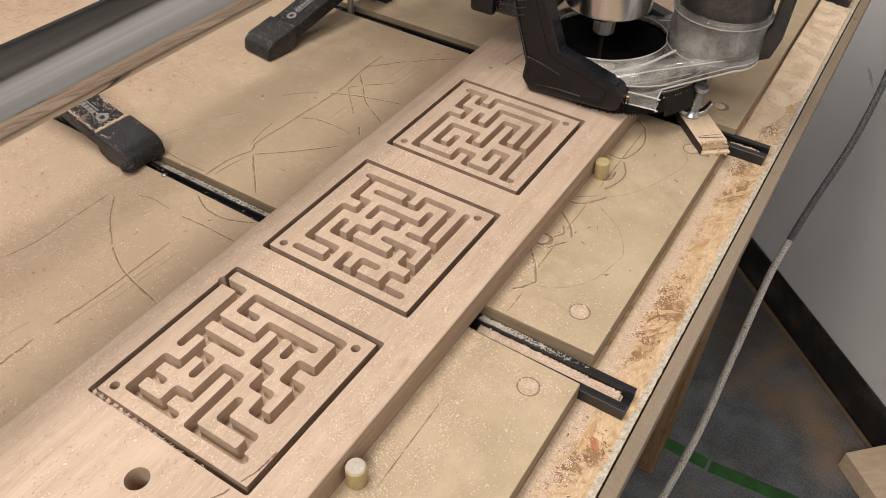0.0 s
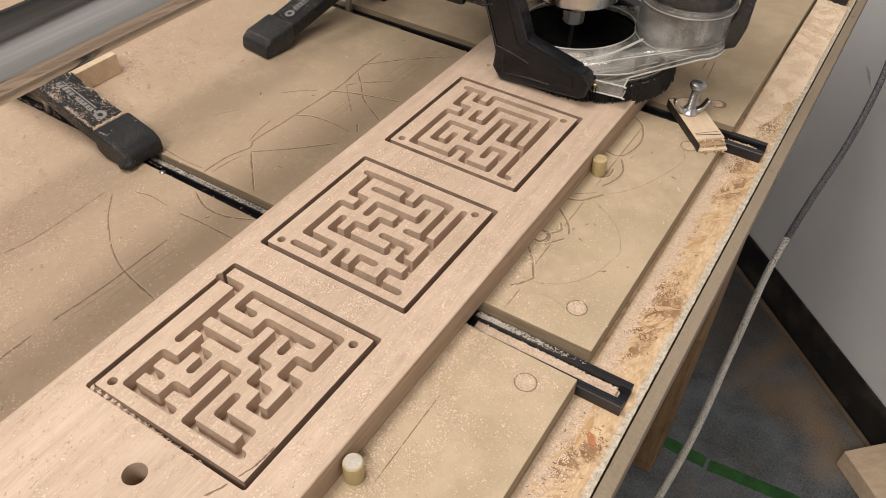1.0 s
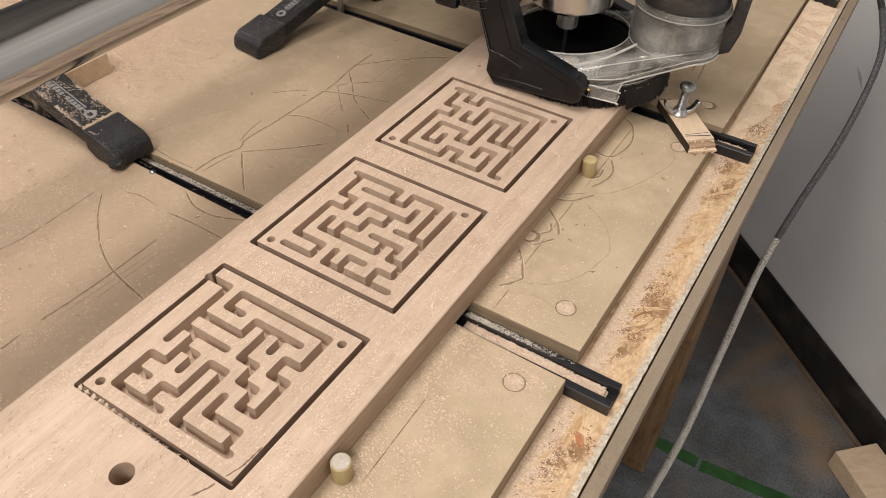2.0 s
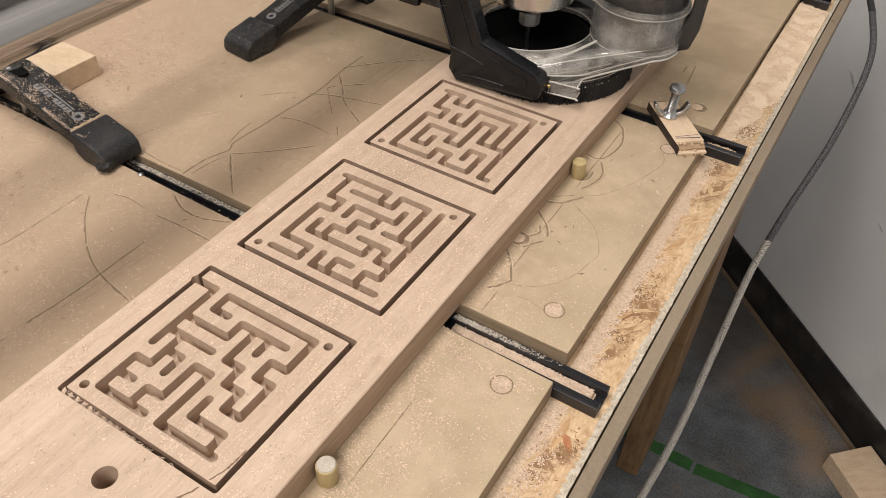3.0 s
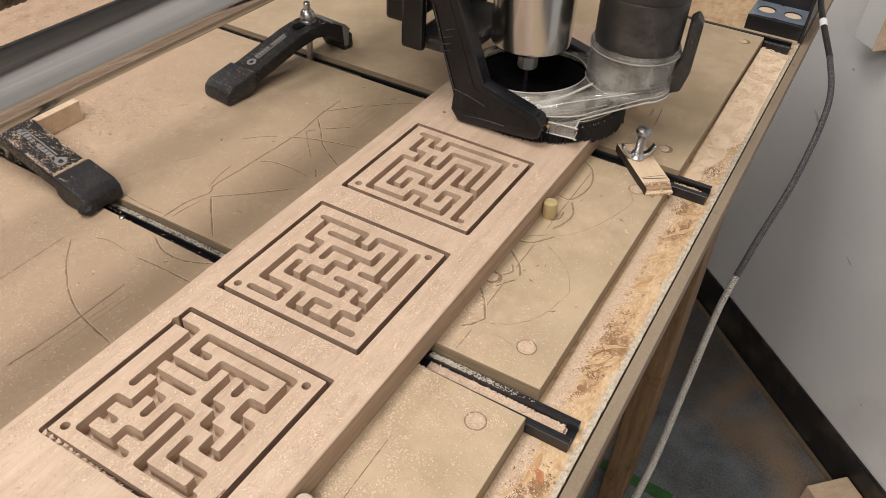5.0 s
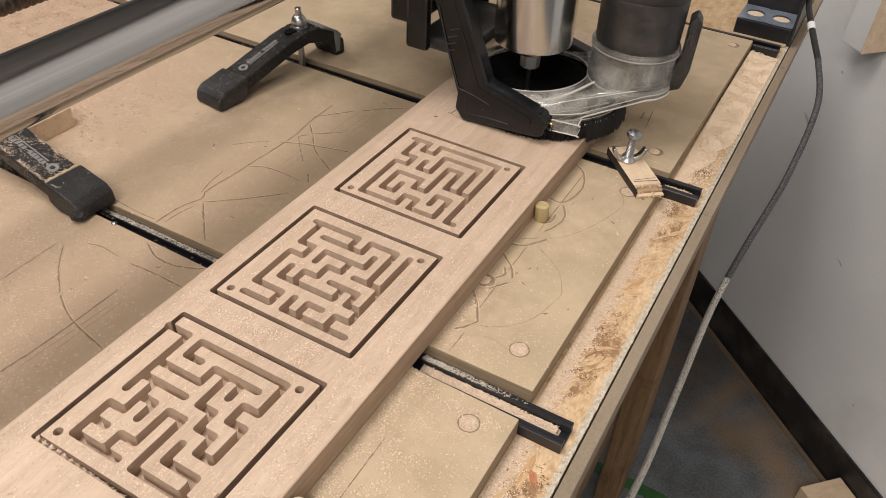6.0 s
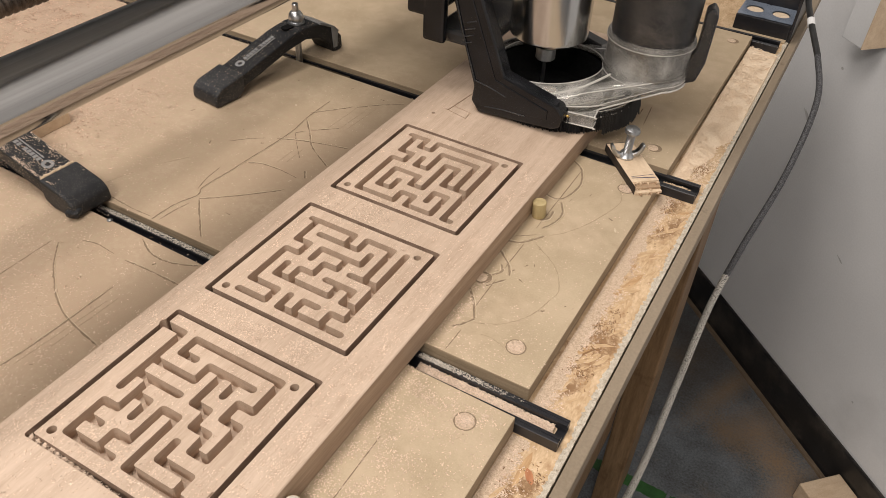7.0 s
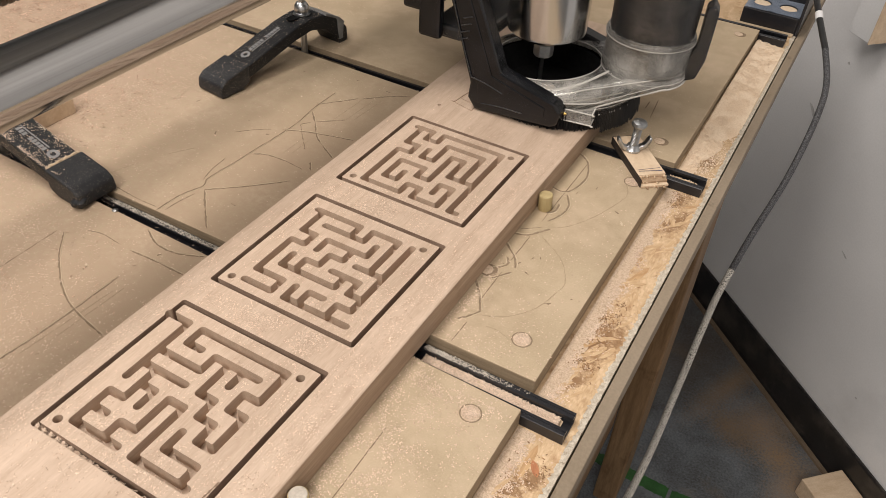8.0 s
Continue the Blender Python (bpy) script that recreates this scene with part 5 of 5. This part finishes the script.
chips("board_sawdust", "loose sawdust chips on the beech board", 40000, [
    (5, 0.05, -0.06, 0.05, 0.045), (5, 0.05, 0.111, 0.028, 0.006), (4, 0.035, 0.234, 0.025, 0.006), (2, 0.112, 0.18, 0.006, 0.04), (2, 0.112, 0.31, 0.006, 0.03),
    (3, 0.112, 0.06, 0.006, 0.05), (6, 0.05, 0.17, -0.07, -0.33), (3, 0.03, 0.01, 0.03, 0.01), (2, 0.08, 0.15, 0.015, 0.02), (3, -0.009, 0.06, 0.005, 0.08)] + maze_floors, board_level, 1, (0.0003, 0.0012), clump=0.9)
chips("groove_sawdust", "sawdust chips lodged in the maze outline groove", 2600, [(1, 0.006, 0.0006, 0.022, 0.0007)], groove_level, 6, (0.0006, 0.0018))
chips("rail_sawdust", "grey chips sprinkled on the clamping track", 3600, [(3, -0.09, TRACKS[0] + 0.0058, -0.075, -0.0024), (2, 0.130, TRACKS[0] + 0.0064, 0.022, 0.0014)], track_level, 7, (0.0003, 0.0011), GREYDUST)
def bed_level(x, y):
    return Z_OSB + 0.0046 + 0.0010 * noise.noise((x * 90, y * 90, 1)) if abs(y - TRACKS[0]) < 0.0038 else None


chips("slot_sawdust", "coarse chips packed into the clamping track", 3000, [(1, 0.168, TRACKS[0], -0.043, -0.0038)], bed_level, 12, (0.0006, 0.0018))
chips("wasteboard_sawdust", "loose sawdust chips on the fibreboard", 72000, [
    (14, -0.24, 0.25, 0.05, 0.08), (12, -0.20, 0.07, 0.06, 0.05), (13, -0.12, 0.0, 0.05, 0.06), (2, 0.128, 0.08, 0.004, 0.05), (4.5, 0.142, 0.06, 0.010, 0.05), (3, 0.165, 0.12, 0.02, 0.05),
    (1.2, 0.16, 0.26, -0.03, -0.09), (3, -0.15, 0.2, -0.13, -0.25), (10, -0.44, 0.36, 0.07, 0.12), (1.2, 0.128, 0.2, 0.003, 0.03), (0.5, 0.17, 0.57, -0.02, -0.14), (4, -0.20, 0.46, 0.04, 0.05),
    (2, 0.150, 0.43, 0.012, 0.02), (1.2, 0.16, 0.136, -0.03, -0.005)], mdf_level, 2, (0.0003, 0.0012), PALEDUST, clump=0.8)
def plug_level(x, y):
    return Z_MDF + 0.0005 if min(math.hypot(x - a, y - b) for a, b in ((0.170, 0.131), (0.170, 0.194), (0.1705, 0.386))) < 0.0050 else None


chips("plug_sawdust", "sawdust crumbs packed into the screw holes", 700, [(1, 0.170, 0.131, 0.0025, 0.0025), (1, 0.170, 0.194, 0.0025, 0.0025), (0.6, 0.1705, 0.386, 0.0025, 0.0025)], plug_level, 19, (0.0004, 0.0014))
chips("coarse_sawdust", "heap of coarse pinkish chips strewn over the fibreboard", 24000, [(12, -0.45, 0.34, 0.06, 0.09), (1.2, -0.25, 0.23, 0.035, 0.05), (0.8, -0.14, 0.02, 0.06, 0.06)], mdf_level, 9, (0.0008, 0.0026), REDDUST, clump=0.8)
chips("bench_sawdust", "sawdust drifted along the strand board edge", 26000, [
    (8, 0.1975, 0.3, -0.0055, -0.26), (9, 0.198, 0.27, 0.0045, 0.10), (4, 0.200, 0.09, 0.006, 0.05), (5, 0.203, 0.57, -0.010, -0.13), (1.5, 0.206, 0.3, -0.016, -0.25)], osb_level, 3, (0.0004, 0.0012), clump=0.45)


def drift(x0, x1, y0, y1, seed, mat, deep=lambda u, v: 0.0009 - 0.0015 * u, most=0.0012, label="pinkish layer of fine sawdust on the strand board"):
    """An uneven layer of sawdust; deep gives its depth from how far it is across and along, 0 to 1."""
    nx, ny = 30, round((y1 - y0) / 0.0007)
    verts, faces = [], []
    for i in range(nx + 1):
        for j in range(ny + 1):
            x, y = x0 + (x1 - x0) * i / nx, y0 + (y1 - y0) * j / ny
            z = deep(i / nx, j / ny) + 0.0006 * noise.noise((x * 60, y * 60, seed)) + 0.00025 * noise.noise((x * 240, y * 240, seed)) + 0.00018 * noise.noise((x * 900, y * 900, seed))
            z = min(z, most)
            if j in (0, ny) or i == nx:
                z = -0.0003
            verts.append((x, y, Z_OSB + z))
    for i in range(nx):
        for j in range(ny):
            a = i * (ny + 1) + j
            if max(verts[q][2] for q in (a, a + 1, a + ny + 1, a + ny + 2)) > Z_OSB:
                faces.append((a, a + ny + 1, a + ny + 2, a + 1))
    return tagged(raw("sawdust_drift", verts, faces, mat), label, "sawdust", kind="stuff")


def heap_depth(u, v):
    rise = min(1.0, max(0.0, (v - 0.10) / 0.45))
    end = min(1.0, (1 - v) / 0.03)
    return (0.0008 + 0.0052 * rise * end) * (1 - 0.45 * u) - (0.0012 + 0.0022 * (1 - rise)) * u * u


drift(PLATE_X[1] + 0.0004, 0.2085, TRACKS[0] + SLOT + 0.0005, TRACKS[1] - SLOT - 0.0005, 3, DRIFT)
drift(PLATE_X[1] + 0.0004, 0.2060, -0.10, TRACKS[0] - SLOT - 0.0005, 8, DRIFT)
drift(PLATE_X[1] + 0.0004, 0.2215, TRACKS[1] + SLOT + 0.0005, TRACKS[2] - SLOT - 0.001, 5, HEAP, heap_depth, 0.0068, "deep pale heap of sawdust beside the wasteboard")


def heap_level(x, y):
    u, v = (x - 0.1924) / 0.0291, (y - TRACKS[1] - SLOT - 0.0005) / (TRACKS[2] - TRACKS[1] - 2 * SLOT - 0.0015)
    return Z_OSB + max(0.0001, heap_depth(u, v) + 0.0004) if 0 < u < 0.97 and 0 < v < 0.985 else None


chips("heap_sawdust", "coarse pale chips on the sawdust heap", 9000, [(1, 0.206, 0.58, -0.014, -0.15)], heap_level, 14, (0.0005, 0.0016), HEAP, clump=0.3)


# ---- bark flecks in the strand board and dust on the clamps ----
flecks = [(5, 0.2040, 0.230, 0.0045, 0.014), (3, 0.2045, 0.253, 0.004, 0.006), (3, 0.2075, 0.205, 0.003, 0.010), (2, 0.2030, 0.392, 0.003, 0.006), (2, 0.2024, 0.409, 0.004, 0.004),
          (1.5, 0.2075, 0.268, 0.003, 0.002), (1.5, 0.2123, 0.127, 0.003, 0.004), (2, 0.2040, 0.110, 0.006, 0.014), (1, 0.207, 0.33, 0.006, 0.04), (1.5, 0.202, 0.07, 0.007, 0.02)]
chips("bark_flecks", "dark bark flecks pressed into the strand board", 1500, flecks, osb_level, 17, (0.0004, 0.0020), BARK, clump=0.6)


def clamp_dust(m, count, seed, bare):
    """Chips on a clamp's sloping top: more of them along its edges, few where it is bare."""
    rng = random.Random(seed)
    us, zs = (-0.002, 0.003, 0.0283, 0.0290, 0.085, 0.105, 0.122), (0.0115, 0.0158, 0.0210, 0.0192, 0.0333, 0.0363, 0.0348)
    verts, faces = [], []
    for k in range(count):
        u = rng.uniform(0.0, 0.121)
        edge = rng.random() < 0.35
        v = rng.choice((-1, 1)) * rng.uniform(0.0108, 0.0130) if edge else rng.uniform(-0.0128, 0.0128)
        if noise.noise((u * 130, v * 130, seed)) + 0.3 * noise.noise((u * 500, v * 500, seed)) < rng.uniform(-0.4, 0.5) + (bare if u < 0.029 else 0):
            continue
        z = float(np.interp(u, us, zs)) + 0.0001
        a, ln, wd = rng.uniform(0, 6.28), rng.uniform(0.0003, 0.0012), rng.uniform(0.00025, 0.0006)
        c, d = math.cos(a), math.sin(a)
        i = len(verts)
        slope = 0.24
        for p, q in ((-ln, -wd), (ln, -wd), (ln, wd), (-ln, wd)):
            du, dv = (p * c - q * d) / 2, (p * d + q * c) / 2
            verts.append(m @ Vector((u + du, v + dv, z + slope * du)))
        verts.append(m @ Vector((u, v, z + wd * 0.5)))
        faces += [(i, i + 1, i + 4), (i + 1, i + 2, i + 4), (i + 2, i + 3, i + 4), (i + 3, i, i + 4)]
    tagged(raw("clamp_sawdust", [tuple(v) for v in verts], faces, SAWDUST), "sawdust chips lying on a black clamp", "sawdust", kind="stuff")


clamp_dust(pose(-0.176, 0.310, Z_MDF, 0, 0, 83), 300, 3, 0.15)
clamp_dust(pose(-0.139, 0.1545, Z_MDF, 0, 0, 177), 2600, 8, 0.75)


# ---- strands of the board's top ----
def strands():
    rng = random.Random(11)
    shared = []
    for k in range(14):
        n = rng.randint(5, 8)
        pts = []
        L, W = rng.uniform(0.010, 0.030), rng.uniform(0.0020, 0.0052)
        for i in range(n):
            a = 2 * math.pi * i / n
            pts.append((W / 2 * math.cos(a) * rng.uniform(0.6, 1.15), L / 2 * math.sin(a) * rng.uniform(0.7, 1.15)))
        bm = prism(pts, "z", 0, 0.00018)
        me = bpy.data.meshes.new("strand")
        bm.to_mesh(me)
        bm.free()
        me.materials.append(FLAKE_BROWN if k % 7 == 0 else FLAKE)
        shared.append(me)
    for k in range(110):
        x, y = rng.uniform(0.198, 0.2185), rng.uniform(-0.05, 0.60)
        if any(abs(y - c) < SLOT + 0.014 for c in TRACKS):
            continue
        o = new("strand", rng.choice(shared))
        o.parent = TABLE
        o.matrix_basis = pose(x, y, Z_OSB - 0.0001 + 0.00012 * rng.random(), rng.uniform(-0.4, 0.4), rng.uniform(-0.4, 0.4), rng.gauss(-24, 20))
    part("strand", prism([(0.0020 * math.cos(a * math.pi / 6), 0.0046 * math.sin(a * math.pi / 6) * (1 + 0.15 * (a % 2))) for a in range(12)], "z", 0, 0.0003), FLAKE_RED, TABLE, "red-brown strand").matrix_basis = pose(0.2115, 0.1265, Z_OSB, 0, 0, 38)


strands()


# ---- movement of the machine ----
def motions():
    steps = [(0.0, 0.0105, -0.0200), (0.1, 0.0098, -0.0198), (0.2, 0.0057, -0.0195), (0.3, 0.0005, -0.0192), (0.4, -0.0040, -0.0188), (0.5, -0.0085, -0.0185),
             (0.6, -0.0123, -0.0187), (0.7, -0.0129, -0.0192), (0.9, -0.0124, -0.0203), (1.1, -0.0118, -0.0211), (1.2, -0.0068, -0.0213), (1.3, -0.0037, -0.0214), (1.5, -0.0025, -0.0215),
             (1.6, 0.0005, -0.0217), (1.7, -0.0012, -0.0222), (2.0, -0.0080, -0.0245), (2.5, -0.0195, -0.0280), (2.8, -0.0252, -0.0293), (3.0, -0.0290, -0.0295), (3.2, -0.0302, -0.0282), (3.5, -0.0305, -0.0260),
             (4.0, -0.0280, -0.0220), (4.5, -0.0200, -0.0195), (4.7, -0.0172, -0.0180), (5.3, -0.0110, -0.0075), (5.8, -0.0093, -0.0010), (6.0, -0.0095, 0.0), (6.1, -0.0078, 0.0006), (6.2, -0.0052, 0.0004), (6.3, -0.0023, 0.0),
             (6.5, 0.0, 0.0), (6.6, -0.0002, 0.0003), (6.7, -0.0008, 0.0040), (6.8, -0.0004, 0.0060), (6.9, -0.0002, 0.0110), (7.0, 0.0, 0.0140), (7.2, -0.0006, 0.0125), (7.5, -0.0020, 0.0095), (7.8, -0.0028, 0.0055), (8.0, -0.0030, 0.0030)]
    walk(ROUTER, [(t, pose(HEAD[0] + dx, HEAD[1] + dy, 0)) for t, dx, dy in steps])
    walk(RAIL, [(t, pose(HEAD[0] - 0.122 + dx, 0, 0.128)) for t, dx, dy in steps])


motions()
